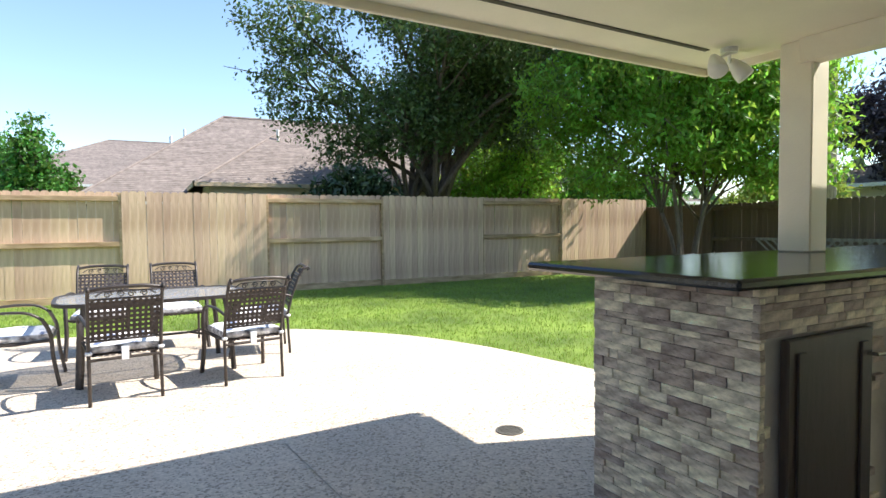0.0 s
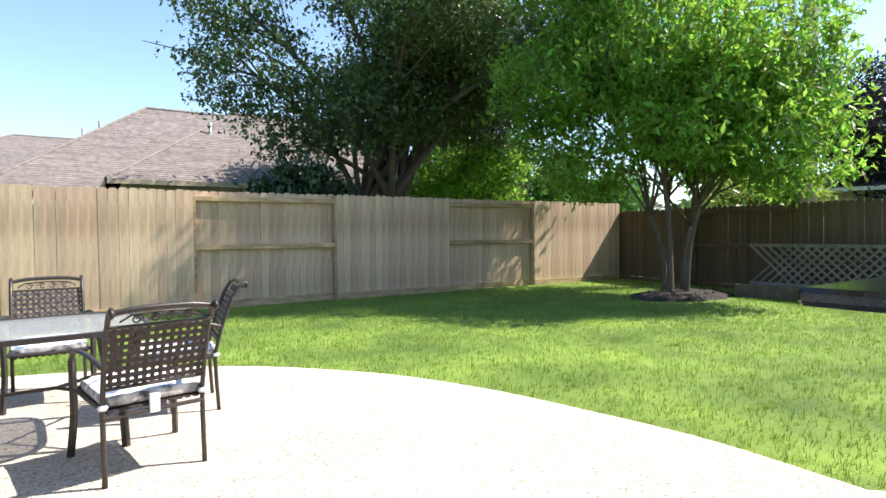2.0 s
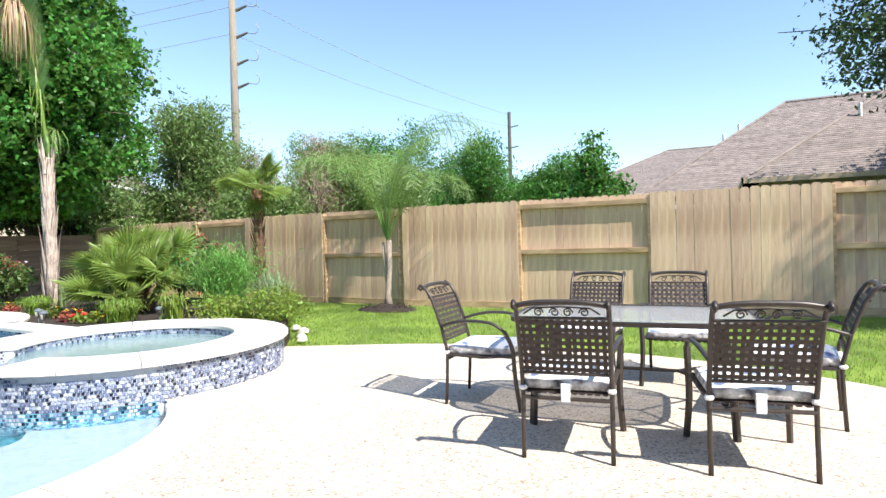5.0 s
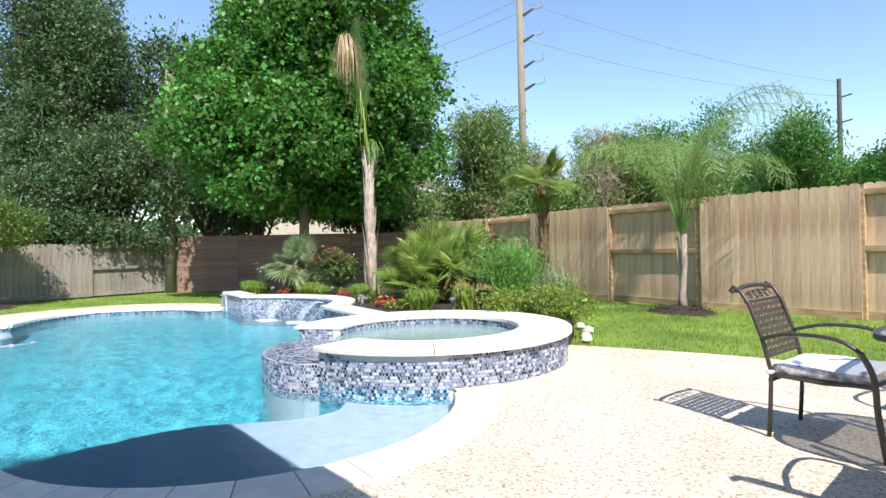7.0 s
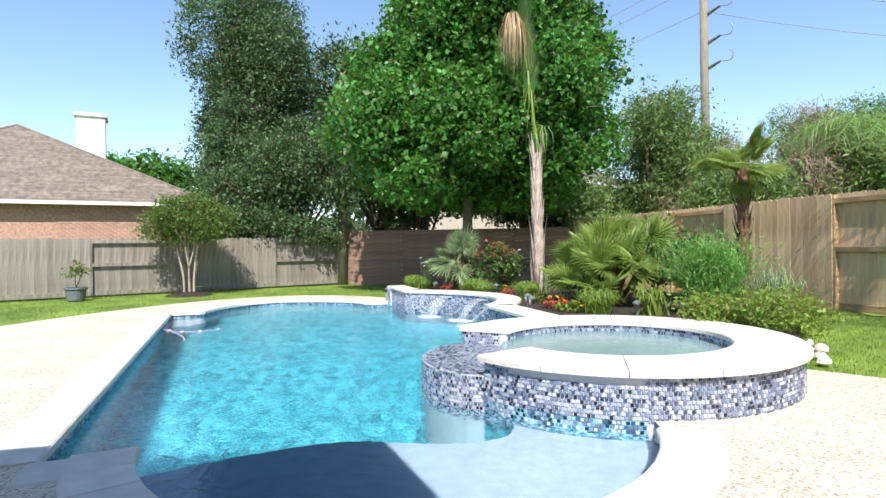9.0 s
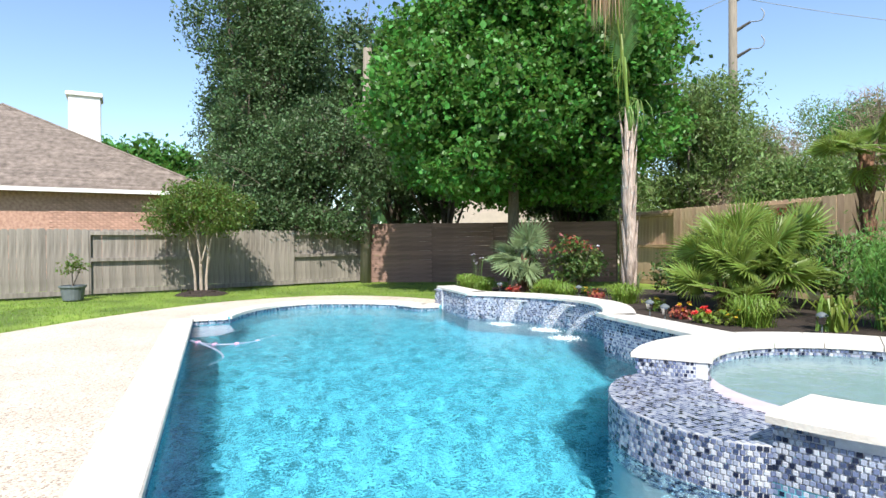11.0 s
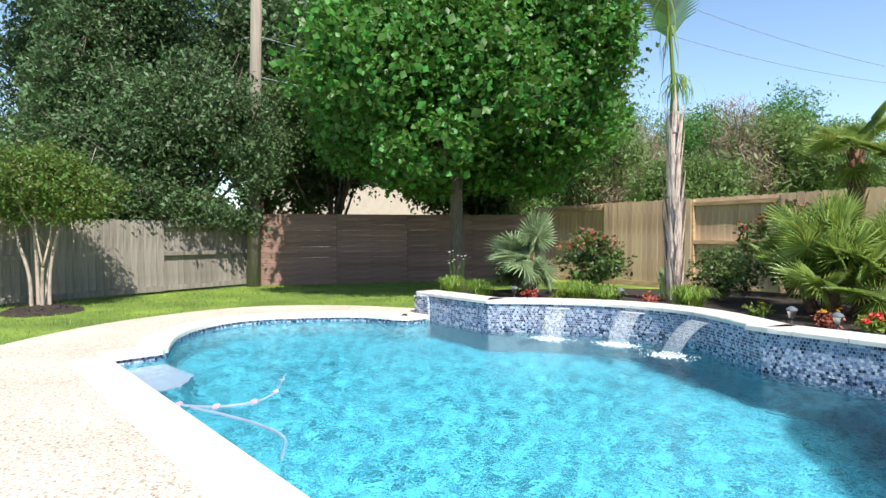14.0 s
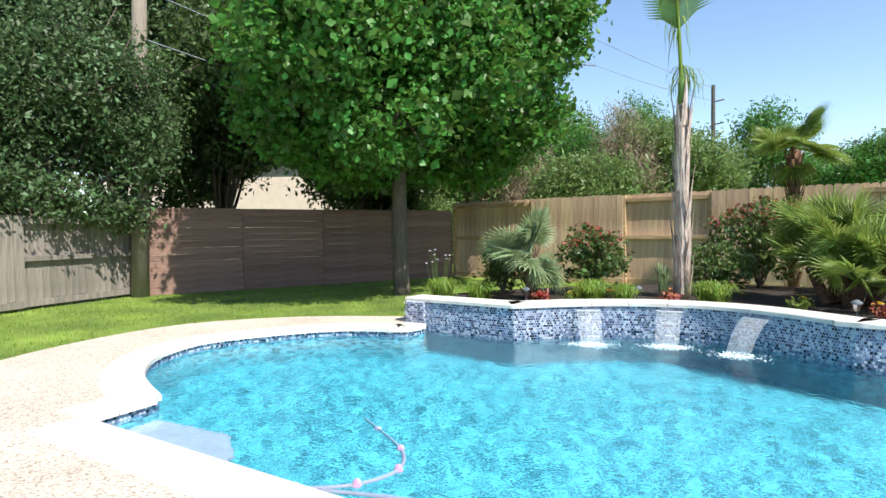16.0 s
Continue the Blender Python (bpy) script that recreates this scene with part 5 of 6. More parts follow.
for i in range(60):
    u = 5 + (len(mast) - 13) * i / 60
    p = Vector(mast[int(u)]).lerp(Vector(mast[int(u) + 1]), u - int(u))
    k = 0.5 + 0.5 * math.sin(math.pi * (0.15 + 0.7 * i / 60))
    for side in (-1, 1):
        tip = p + Vector((-0.62 * side, 0.12 * side, 0.42)) * k
        mid = p.lerp(tip, 0.5) + Vector((0, 0, 0.04))
        w = Vector((0, 0, 0.017))
        blades.add([p - w, p + w, mid + w, mid - w, tip - Vector((0, 0, 0.06))], [(0, 1, 2, 3), (3, 2, 4)])
part("frond", blades, M_L_PALM, palm)
part("dead_frond", dry_tassel(mast[-12:], 190, 1.0, 0.34, M_L_DEAD, 5), M_L_DEAD, palm, "dry brown hanging frond")
part("frond", dry_tassel(mast[-20:-9], 55, 0.65, 0.3, M_L_LIME, 6), M_L_LIME, palm)
part("frond", dry_tassel([(0, 0, 2.65 + 0.55), (0.1, 0.1, 2.65 + 0.5), (0.05, -0.05, 2.65 + 0.4)], 40, 0.5, 0.28, M_L_PALM, 7), M_L_PALM, palm)
# smaller fan palms in the bed
palm = thing("fan_palm", (-10.66, 6.93, 0.27), "grey-green fan palm in the mulch bed", "palm")
husk_trunk(palm, 0.62, 0.08, 0.07, M_PALMFIBRE, 6, 14)
crown_of(palm, [FAN_G], 30, (0, 0, 0.62), -40, 85, M_L_FAN_G, "fan_leaf", 8, (1.0, 1.35), 60)
palm = thing("fan_palm_clump", (-6.90, 7.82, 0.27), "dense clump of yellow-green fan palms in the bed", "palm")
for k, (dx, dy, h) in enumerate(((0, 0, 0.65), (-0.4, 0.2, 0.45), (0.42, 0.1, 0.5), (0.1, -0.3, 0.28), (-0.2, 0.5, 0.75), (0.5, 0.4, 0.6))):
    part("stem", Mesh().tube([(dx * 0.5, dy * 0.5, 0), (dx, dy, h)], [0.07, 0.06], 8), M_PALMFIBRE, palm)
    crown_of(palm, [FAN], 20, (dx, dy, h), -5, 85, M_L_FAN, "fan_leaf", 11 + k, (0.9, 1.3), 70)


# shrubs, grasses, flowers
def shrub(name, at, label, r, h, leaf, size, n, bark=M_BARK, tips=None, aspect=0.5, droop=0.0, blossom=None, spread=0.06):
    ob = thing(name, at, label, "shrub")
    wood = Mesh()
    q = random.Random(int(abs(at[0] * 91 + at[1] * 17)))
    for _ in range(9):
        a, b = q.uniform(0, 6.28), q.uniform(0.3, 0.85)
        wood.tube([(0.02 * math.cos(a), 0.02 * math.sin(a), 0), (r * b * 0.4 * math.cos(a), r * b * 0.4 * math.sin(a), h * 0.45), (r * b * math.cos(a), r * b * math.sin(a), h * q.uniform(0.7, 0.95))], [0.014, 0.009, 0.003], 5)
    part("branching", wood, bark, ob)
    k = 6
    pts = crown_points([(0.35 * r * math.cos(i * 2.4), 0.35 * r * math.sin(i * 2.4), h * (0.5 + 0.08 * (i % 3)), r * 0.72, r * 0.72, h * 0.42) for i in range(k)], n // 14, 14, spread, 0.45)
    pts = pts[pts[:, 2] > 0.03]
    part("foliage", leaves_mesh("foliage", pts, size, leaf, aspect, droop), leaf, ob)
    if tips:
        top = pts[pts[:, 2] > h * 0.72]
        top = top[RNG.choice(len(top), min(len(top), n // 13), replace=False)] + np.array([0, 0, 0.03])
        part("new_growth", leaves_mesh("new_growth", top, size, tips, aspect, droop), tips, ob, "reddish young leaves")["kind"] = "stuff"
    if blossom:
        for _ in range(blossom[1]):
            p = pts[RNG.integers(len(pts))] * np.array([1.05, 1.05, 1.05])
            part("blossom", BLOSSOM[blossom[0]], None, ob, m=pose(*p, RNG.uniform(-40, 40), RNG.uniform(-40, 40), RNG.uniform(0, 360)))
    return ob


def blossom_mesh(material, r):
    m = Mesh()
    for ring, (k, tilt) in enumerate(((5, 0.25), (5, 0.7), (4, 1.1))):
        for i in range(k):
            a = 2 * math.pi * i / k + ring * 0.5
            rr = r * (1 - 0.25 * ring)
            c, s = math.cos(a), math.sin(a)
            m.add([(0, 0, 0), (rr * (0.6 * c - 0.4 * s), rr * (0.6 * s + 0.4 * c), rr * tilt * 0.6), (rr * c, rr * s, rr * tilt), (rr * (0.6 * c + 0.4 * s), rr * (0.6 * s - 0.4 * c), rr * tilt * 0.6)], [(0, 3, 2, 1)])
    return m.data("blossom", material)


BLOSSOM = {"red": blossom_mesh(M_RED, 0.045), "yellow": blossom_mesh(M_YELLOW, 0.035), "white": blossom_mesh(M_WHITEFL, 0.03), "orange": blossom_mesh(M_ORANGE, 0.03)}
shrub("rose_bush", (-10.00, 7.63, 0.27), "rose bush with reddish tips in the bed", 0.52, 0.98, M_L_ROSE, 0.065, 2600, tips=M_L_REDTIP, blossom=("white", 3), aspect=0.65)
shrub("rose_bush", (-7.94, 9.76, 0.27), "tall rose bush with red new growth and blooms", 0.8, 1.35, M_L_ROSE, 0.07, 4200, tips=M_L_REDTIP, blossom=("red", 7), aspect=0.65)
shrub("rose_bush", (-6.55, 9.35, 0.27), "dark leafy rose bush behind the palms", 0.7, 1.0, M_L_ROSE, 0.07, 3000, aspect=0.65)
shrub("rose_bush", (-8.38, 8.45, 0.27), "low dark rose bush with pale blooms", 0.45, 0.75, M_L_ROSE, 0.06, 1700, blossom=("white", 6), aspect=0.65)
shrub("green_shrub", (-11.29, 7.30, 0.27), "dark green leafy shrub behind the grasses", 0.4, 0.65, M_L_ROSE, 0.07, 1500)
shrub("flowering_shrub", (-3.75, 7.72, 0.12), "light green flowering shrub at the end of the bed", 0.46, 0.58, M_L_LIME, 0.04, 4200, spread=0.05)
shrub("flowering_shrub", (-4.35, 7.45, 0.2), "low bright green shrub with orange blooms", 0.4, 0.4, M_L_LIME, 0.05, 2000, blossom=("orange", 5))


def spiky(name, at, label, r, h, n, leaf, w=0.012, arch=0.6, category="plant", stiff=0.0):
    """Arching strap leaves from one crown."""
    ob = thing(name, at, label, category)
    m = Mesh()
    q = random.Random(int(abs(at[0] * 37 + at[1] * 53) * 10))
    for _ in range(n):
        a, k = q.uniform(0, 6.283), q.uniform(0.5, 1.05)
        out = r * k * q.uniform(0.25, 1.0)
        hh = h * q.uniform(0.65, 1.05) * (1 - 0.25 * out / r)
        c, s = math.cos(a), math.sin(a)
        bx, by = q.gauss(0, r * 0.16), q.gauss(0, r * 0.16)
        sx, sy = -s * w / 2, c * w / 2
        pts = [(bx, by, 0), (bx + c * out * 0.35, by + s * out * 0.35, hh * 0.72), (bx + c * out * 0.7, by + s * out * 0.7, hh * 0.98), (bx + c * out, by + s * out, hh * (1 - arch * 0.45))]
        vs = []
        for j, p in enumerate(pts[:3]):
            f = 1 - 0.15 * j
            vs += [(p[0] - sx * f, p[1] - sy * f, p[2]), (p[0] + sx * f, p[1] + sy * f, p[2])]
        vs.append(pts[3])
        m.add(vs, [(0, 1, 3, 2), (2, 3, 5, 4), (4, 5, 6)])
    part("foliage", m, leaf, ob)["kind"] = "stuff"
    return ob


for x, y, r, h in ((-11.74, 6.29, 0.36, 0.34), (-11.19, 6.39, 0.34, 0.3), (-9.79, 6.94, 0.4, 0.33), (-8.34, 7.31, 0.42, 0.33), (-5.87, 7.02, 0.45, 0.36), (-9.34, 6.95, 0.26, 0.28)):
    spiky("grass_clump", (x, y, 0.265), "bright green clump of strap-leaved border grass", r, h, 420, M_GRASS, 0.011, 0.8, "ornamental grass")
spiky("iris_clump", (-9.10, 8.15, 0.265), "upright green iris leaves beside the palm", 0.2, 0.5, 60, M_L_FAN_G, 0.025, 0.1)
spiky("day_lily", (-5.33, 7.43, 0.265), "arching pale green lily leaves in the bed", 0.4, 0.4, 60, M_L_LIME, 0.03, 0.9)
rosemary = spiky("rosemary_bush", (-5.00, 8.09, 0.25), "dense upright green rosemary bush beside the spa", 0.6, 1.0, 1100, M_L_ROSEMARY, 0.012, 0.15, "shrub")
pts = RNG.normal(size=(9000, 3)) * np.array([0.27, 0.27, 0.24]) + np.array([0, 0, 0.56])
pts[:, :2] *= (0.6 + 0.6 * np.clip(pts[:, 2:3], 0, 1))
part("needles", leaves_mesh("needles", pts[pts[:, 2] > 0.02], 0.06, M_L_ROSEMARY, 0.14, -1.5, up=0), M_L_ROSEMARY, rosemary)
spiky("feather_grass", (-4.15, 8.15, 0.2), "tall thin grey-green grass behind the shrubs", 0.5, 0.75, 260, M_L_FAN_G, 0.01, 0.5, "ornamental grass")


def flower_patch(at, kinds, n, r, leaf=M_L_ROSE):
    ob = thing("flower_clump", at, "small clump of bright bedding flowers in mulch", "flowers", "bedding flowers")
    pts = RNG.normal(size=(160, 3)) * np.array([r * 0.5, r * 0.5, 0.035]) + np.array([0, 0, 0.08])
    part("foliage", leaves_mesh("foliage", pts, 0.05, leaf, 0.6), leaf, ob)
    for i in range(n):
        p = RNG.normal(size=3) * np.array([r * 0.4, r * 0.4, 0.03]) + np.array([0, 0, 0.13])
        part("blossom", BLOSSOM[kinds[i % len(kinds)]], None, ob, m=pose(*p, RNG.uniform(-30, 30), RNG.uniform(-30, 30), 0))


for x, y, kinds, k, r, leaf in ((-10.35, 6.56, ("red",), 4, 0.12, M_L_REDTIP), (-9.97, 6.80, ("yellow",), 6, 0.12, M_L_LIME), (-9.62, 7.27, ("red",), 6, 0.14, M_L_ROSE), (-9.49, 7.48, ("yellow",), 3, 0.1, M_L_ROSE), (-8.82, 7.18, ("orange",), 4, 0.12, M_L_REDTIP), (-6.64, 6.75, ("orange", "yellow"), 9, 0.12, M_L_REDTIP), (-6.29, 6.72, ("red", "yellow", "orange"), 12, 0.12, M_L_LIME), (-6.05, 6.79, ("yellow",), 8, 0.12, M_L_LIME), (-7.39, 7.03, ("yellow",), 3, 0.12, M_L_LIME)):
    flower_patch((x, y, 0.265), kinds, k, r, leaf)
garlic = thing("society_garlic", (-11.98, 6.60, 0.265), "thin tall stems with pale lilac flower heads", "flowers")
for i in range(9):
    x, y, h = RNG.normal() * 0.16, RNG.normal() * 0.12, RNG.uniform(0.45, 0.7)
    part("stem", Mesh().tube([(x * 0.5, y * 0.5, 0), (x, y, h)], 0.004, 5), M_L_ROSE, garlic)
    part("blossom", BLOSSOM["white"], None, garlic, m=pose(x, y, h))


def path_light(x, y):
    ob = thing("path_light", (x, y, 0.265), "small grey lantern path light on a stake", "garden light", "path lights in the bed")
    part("stake", Mesh().tube([(0, 0, -0.03), (0, 0, 0.1)], 0.008, 6), M_POT, ob)
    part("lantern", Mesh().lathe([(0.03, 0.1), (0.045, 0.17), (0.042, 0.18)], 8), M_STEEL, ob)
    part("cap", Mesh().lathe([(0.055, 0.18), (0.05, 0.195), (0.02, 0.215), (0.005, 0.22)], 12), M_POT, ob)


for x, y in ((-10.47, 6.35), (-9.21, 7.12), (-6.91, 6.52), (-6.47, 6.34), (-5.24, 7.14)):
    path_light(x, y)
for i, (x, y, r) in enumerate(((-3.75, 8.35, 0.08), (-3.5, 8.0, 0.065), (-3.28, 7.75, 0.07), (-4.1, 8.6, 0.07))):
    m = Mesh().lathe([(0.3 * r, -0.3 * r), (r, 0.1 * r), (0.85 * r, 0.6 * r), (0.3 * r, 0.95 * r)], 9)
    m.v = [(a * (1 + 0.15 * math.sin(k * 2.3 + i)), b * (1 + 0.2 * math.cos(k * 1.7)), c) for k, (a, b, c) in enumerate(m.v)]
    tagged(part("rock", m, M_ROCK, m=pose(x, y, 0.0, 0, 0, 40 * i)), "pale limestone rock edging the bed", "rock", "rocks at the bed edge")

# sweetgum in the back lawn, crape myrtle, potted plant
GUM = blobs_in((0.2, 0.3, 6.5), (3.4, 3.9, 4.2), 34, 0.27, 8)
GUM += [(0.6, -2.8, 4.3, 1.3, 1.3, 1.1), (1.6, 1.7, 3.7, 1.2, 1.3, 0.9), (-1.2, -1.6, 3.5, 1.2, 1.2, 0.8), (1.9, -0.6, 4.1, 1.2, 1.2, 0.9), (2.3, 1.1, 5.3, 1.2, 1.2, 1.2)]
GUM += [(0.2, 0.2, 5.6, 2.0, 2.2, 2.4), (-0.7, -0.3, 2.9, 1.5, 1.7, 0.7), (0.3, 1.9, 2.9, 1.3, 1.4, 0.7), (-1.8, 1.0, 3.2, 1.3, 1.4, 0.9), (0.8, 3.2, 4.2, 1.2, 1.2, 1.0), (1.2, -1.9, 3.0, 1.0, 1.0, 0.6), (0.9, 3.0, 6.3, 1.3, 1.3, 1.2)]
tree("sweetgum_tree", (-14.2, 8.7, -0.03), "large bright green sweetgum tree on the back lawn", GUM, 6800, 26, M_L_SWEET, 0.12, 0.15, M_BARK, fork=1.45, aspect=0.8, droop=0.5, spread=0.2, hollow=0.55)
tree("crape_myrtle", (-16.7, 1.36, 0.0), "small crape myrtle with pale forked stems in mulch", [(0, 0, 2.05, 0.8, 0.8, 0.6), (0.4, 0.4, 1.9, 0.55, 0.55, 0.45), (-0.4, -0.45, 1.95, 0.55, 0.55, 0.45), (0.1, 0.75, 2.0, 0.5, 0.5, 0.5), (-0.1, -0.8, 1.9, 0.5, 0.5, 0.45), (0, 0.1, 2.45, 0.5, 0.6, 0.35), (0.3, -0.3, 2.25, 0.6, 0.6, 0.4)], 900, 22, M_L_MYRTLE, 0.06, 0.03, M_BARK_L, stems=5, fork=0.5, spread=0.11, aspect=0.55, extra=(M_L_LIME, 900), droop=0)
mulch_mound(-16.6, 1.36, 0.7, 0.6)
pot = thing("potted_plant", (-16.2, -1.25, 0.0), "leggy shrub in a dark grey pot on the lawn", "potted plant")
part("pot", Mesh().lathe([(0.16, -0.03), (0.2, 0.0), (0.24, 0.26), (0.27, 0.28), (0.27, 0.32), (0.23, 0.32), (0.22, 0.27)], 20), M_POT, pot)
part("stem", Mesh().tube([(0, 0, 0.25), (0.05, 0, 0.55), (0.02, 0.05, 0.85)], [0.015, 0.012, 0.006], 6), M_BARK, pot)
part("stem", Mesh().tube([(0, 0, 0.3), (-0.1, 0.1, 0.6), (-0.16, 0.2, 0.8)], [0.012, 0.01, 0.005], 6), M_BARK, pot)
pts = crown_points([(0.02, 0.05, 0.85, 0.2, 0.22, 0.18), (-0.14, 0.16, 0.75, 0.16, 0.16, 0.14), (0.1, -0.15, 0.65, 0.12, 0.14, 0.1)], 30, 12, 0.05)
part("foliage", leaves_mesh("foliage", pts, 0.06, M_L_MYRTLE, 0.55), M_L_MYRTLE, pot)

# east side: planter bed, lattice
mulch_mound(11.7, 8.6, 1.3, 0.8)
planter = thing("timber_planter", pose(12.55, 6.3, 0, 0, 0, 6), "low dark timber edging of a planter along the fence", "planter")
part("front_board", Mesh().box(-0.04, -3.0, -0.03, 0.04, 1.6, 0.22, bevel=0.008), M_TIMBER, planter)
part("soil", Mesh().box(0.05, -3.0, -0.03, 1.3, 1.6, 0.17), M_MULCH, planter)
lattice = thing("lattice_panel", pose(13.3, 5.6, 0.2, 0, 0, 6), "weathered crossed-lath lattice panel before the fence", "lattice")
for i in range(26):
    for s in (-1, 1):
        c = -2.0 + i * 0.16
        part("lath", Mesh().box(-0.005, -0.018, -0.52, 0.005, 0.018, 0.52), M_FENCE_G, lattice, m=pose(0.006 * s, c, 0.38, 45 * s, 0, 0))
for z in (0.0, 0.76):
    part("frame_rail", Mesh().box(-0.02, -2.2, z - 0.03, 0.02, 2.4, z + 0.03), M_FENCE_G, lattice)

# ---- beyond the fences ----
def shingled(mesh, corners, course=0.14):
    """Lay shingle courses over a quad: lower left, lower right, upper right, upper left."""
    a, b, c, d = (Vector(p) for p in corners)
    n = max(2, int((d - a).length / course))
    nrm = (b - a).cross(d - a)
    nrm = nrm.normalized() if nrm.length else Vector((0, 0, 1))
    for i in range(n):
        s0, s1 = i / n, (i + 1) / n
        l0, r0, l1, r1 = a.lerp(d, s0), b.lerp(c, s0), a.lerp(d, s1), b.lerp(c, s1)
        k = max(1, int((r0 - l0).length / 0.9))
        for j in range(k):
            p0, p1, q0, q1 = l0.lerp(r0, j / k), l0.lerp(r0, (j + 1) / k), l1.lerp(r1, j / k), l1.lerp(r1, (j + 1) / k)
            lift = nrm * 0.006
            mesh.add([p0 + lift, p1 + lift, q1, q0, p0, p1], [(0, 1, 2, 3), (4, 5, 1, 0)])


def hip_house(name, m, L, W, eave, ridge, label, wall_mat, roof_mat, fascia_mat, over=0.45, hip=None, chimney=None, vents=()):
    """Walls and hip roof on an L by W plan, centred on its own frame."""
    ob = thing(name, m, label, "house")
    part("wall", Mesh().box(-L / 2 + over, -W / 2 + over, 0, L / 2 - over, W / 2 - over, eave), wall_mat, ob)
    hp = hip if hip is not None else W / 2
    a, b, c, d = (-L / 2, -W / 2, eave), (L / 2, -W / 2, eave), (L / 2, W / 2, eave), (-L / 2, W / 2, eave)
    r0, r1 = (-L / 2 + hp, 0, ridge), (L / 2 - hp, 0, ridge)
    rm = Mesh()
    shingled(rm, (a, b, r1, r0))
    shingled(rm, (c, d, r0, r1))
    shingled(rm, (b, c, r1, r1))
    shingled(rm, (d, a, r0, r0))
    roof_ob = part("roof", rm, roof_mat, ob)
    f = Mesh()
    for p, q in ((a, b), (b, c), (c, d), (d, a)):
        x0, x1, y0, y1 = min(p[0], q[0]), max(p[0], q[0]), min(p[1], q[1]), max(p[1], q[1])
        f.box(x0 - 0.02, y0 - 0.02, eave - 0.11, x1 + 0.02, y1 + 0.02, eave + 0.012)
    part("fascia", f, fascia_mat, ob)
    cap = Mesh().tube([r0, r1], 0.06, 6)
    for p, q in ((a, r0), (b, r1), (c, r1), (d, r0)):
        cap.tube([p, q], 0.05, 6)
    part("ridge_cap", cap, roof_mat, roof_ob)
    for x, y, z, h in vents:
        part("vent_pipe", Mesh().tube([(x, y, z), (x, y, z + h)], 0.05, 8), M_WHITE, ob)
    return ob


hip_house("house", pose(6.5, 24.4, 0, 0, 0, 0), 15.0, 8.6, 2.2, 5.75, "neighbouring house with taupe hipped shingle roof", M_BEIGE, M_SHINGLE_B, M_WHITE, hip=4.9, vents=((-4.5, 0.5, 4.2, 0.75), (-4.0, 0.5, 4.5, 0.75)))
hip_house("house_wing", pose(8.1, 21.7, 0, 0, 0, 0), 11.6, 7.8, 2.65, 5.3, "front wing of the house with taupe shingles and tan fascia", M_BEIGE, M_SHINGLE_B, M_FASCIA, hip=3.9, vents=((-2.9, -1.4, 4.0, 0.7),))
hip_house("house", pose(2.8, 36.5, 0, 0, 0, 0), 18.0, 11.0, 3.4, 6.2, "farther house with taupe hipped shingle roof", M_BEIGE, M_SHINGLE_B, M_WHITE)
west_house = hip_house("house", pose(-26.4, -5.3, 0.15, 0, 0, 8), 8.4, 13.6, 2.85, 6.1, "neighbouring pink brick house with brown shingle roof", M_BRICK, M_SHINGLE, M_WHITE, hip=4.0)
part("chimney", Mesh().box(0.2, 2.0, 4.6, 1.2, 3.0, 6.5, bevel=0.02).box(0.12, 1.92, 6.45, 1.28, 3.08, 6.6, bevel=0.02), M_WHITE, west_house, "white painted chimney")
part("downspout", Mesh().tube([(4.05, 6.5, 2.72), (3.83, 6.3, 2.45), (3.83, 6.3, 0)], 0.06, 6), M_WHITE, west_house)
hip_house("house", pose(-31.5, 19.5, 0, 0, 0, 30), 12, 9, 4.6, 7.5, "beige house glimpsed between the trees", M_BEIGE, M_SHINGLE, M_WHITE)
hip_house("house", pose(27.0, 8.0, 0, 0, 0, 0), 9, 10, 2.6, 4.6, "house roof beyond the east fence", M_BEIGE, M_SHINGLE, M_WHITE)
hip_house("house", pose(20.0, 22.0, 0, 0, 0, 0), 9, 8, 2.3, 3.4, "low grey shingled roof beyond the fence corner", M_BEIGE, M_SHINGLE, M_WHITE)

# bricks of the west house wall that faces the yard
brick_me = Mesh().box(-0.005, -0.1, -0.032, 0.012, 0.1, 0.032).data("brick", M_BRICK)
wall_child = [c for c in west_house.children if c.name.startswith("wall")][0]
for r in range(14):
    for k in range(21):
        part("brick", brick_me, M_BRICK, wall_child, m=pose(3.757, 6.0 - 0.21 * k - (0.105 if r % 2 else 0), 2.5 - 0.075 * r))

# poles and wires
pole = thing("utility_pole", (-18.85, 6.0, 0.0), "pale weathered wooden utility pole beside the fence", "utility pole")
part("shaft", Mesh().tube([(0, 0, -0.1), (0.06, 0.06, 4), (0.1, 0.12, 7.2)], [0.17, 0.15, 0.13], 12), M_POLE, pole, smooth=True)
pole = thing("utility_pole", (-24.0, 27.3, 0.0), "tall power pole with bracket arms behind the trees", "utility pole")
part("shaft", Mesh().tube([(0, 0, -0.1), (0, 0, 17)], [0.26, 0.2], 10), M_POLE, pole, smooth=True)
for i, z in enumerate((10.8, 12.2, 13.8, 15.4)):
    part("bracket_arm", Mesh().tube([(0, 0, z), (0.3, 0.2, z + 0.15), (0.75, 0.4, z + 0.35)], [0.12, 0.09, 0.06], 6), M_POLE_D, pole)
    part("insulator", Mesh().tube(spline([(0.75, 0.4, z + 0.35), (1.2, 0.6, z + 0.3), (1.35, 0.65, z + 0.6), (1.2, 0.6, z + 0.9)], 4), 0.03, 6), M_WIRE, pole)
pole = thing("utility_pole", (-12.7, 44.4, 0.0), "thin dark power pole in the distance", "utility pole")
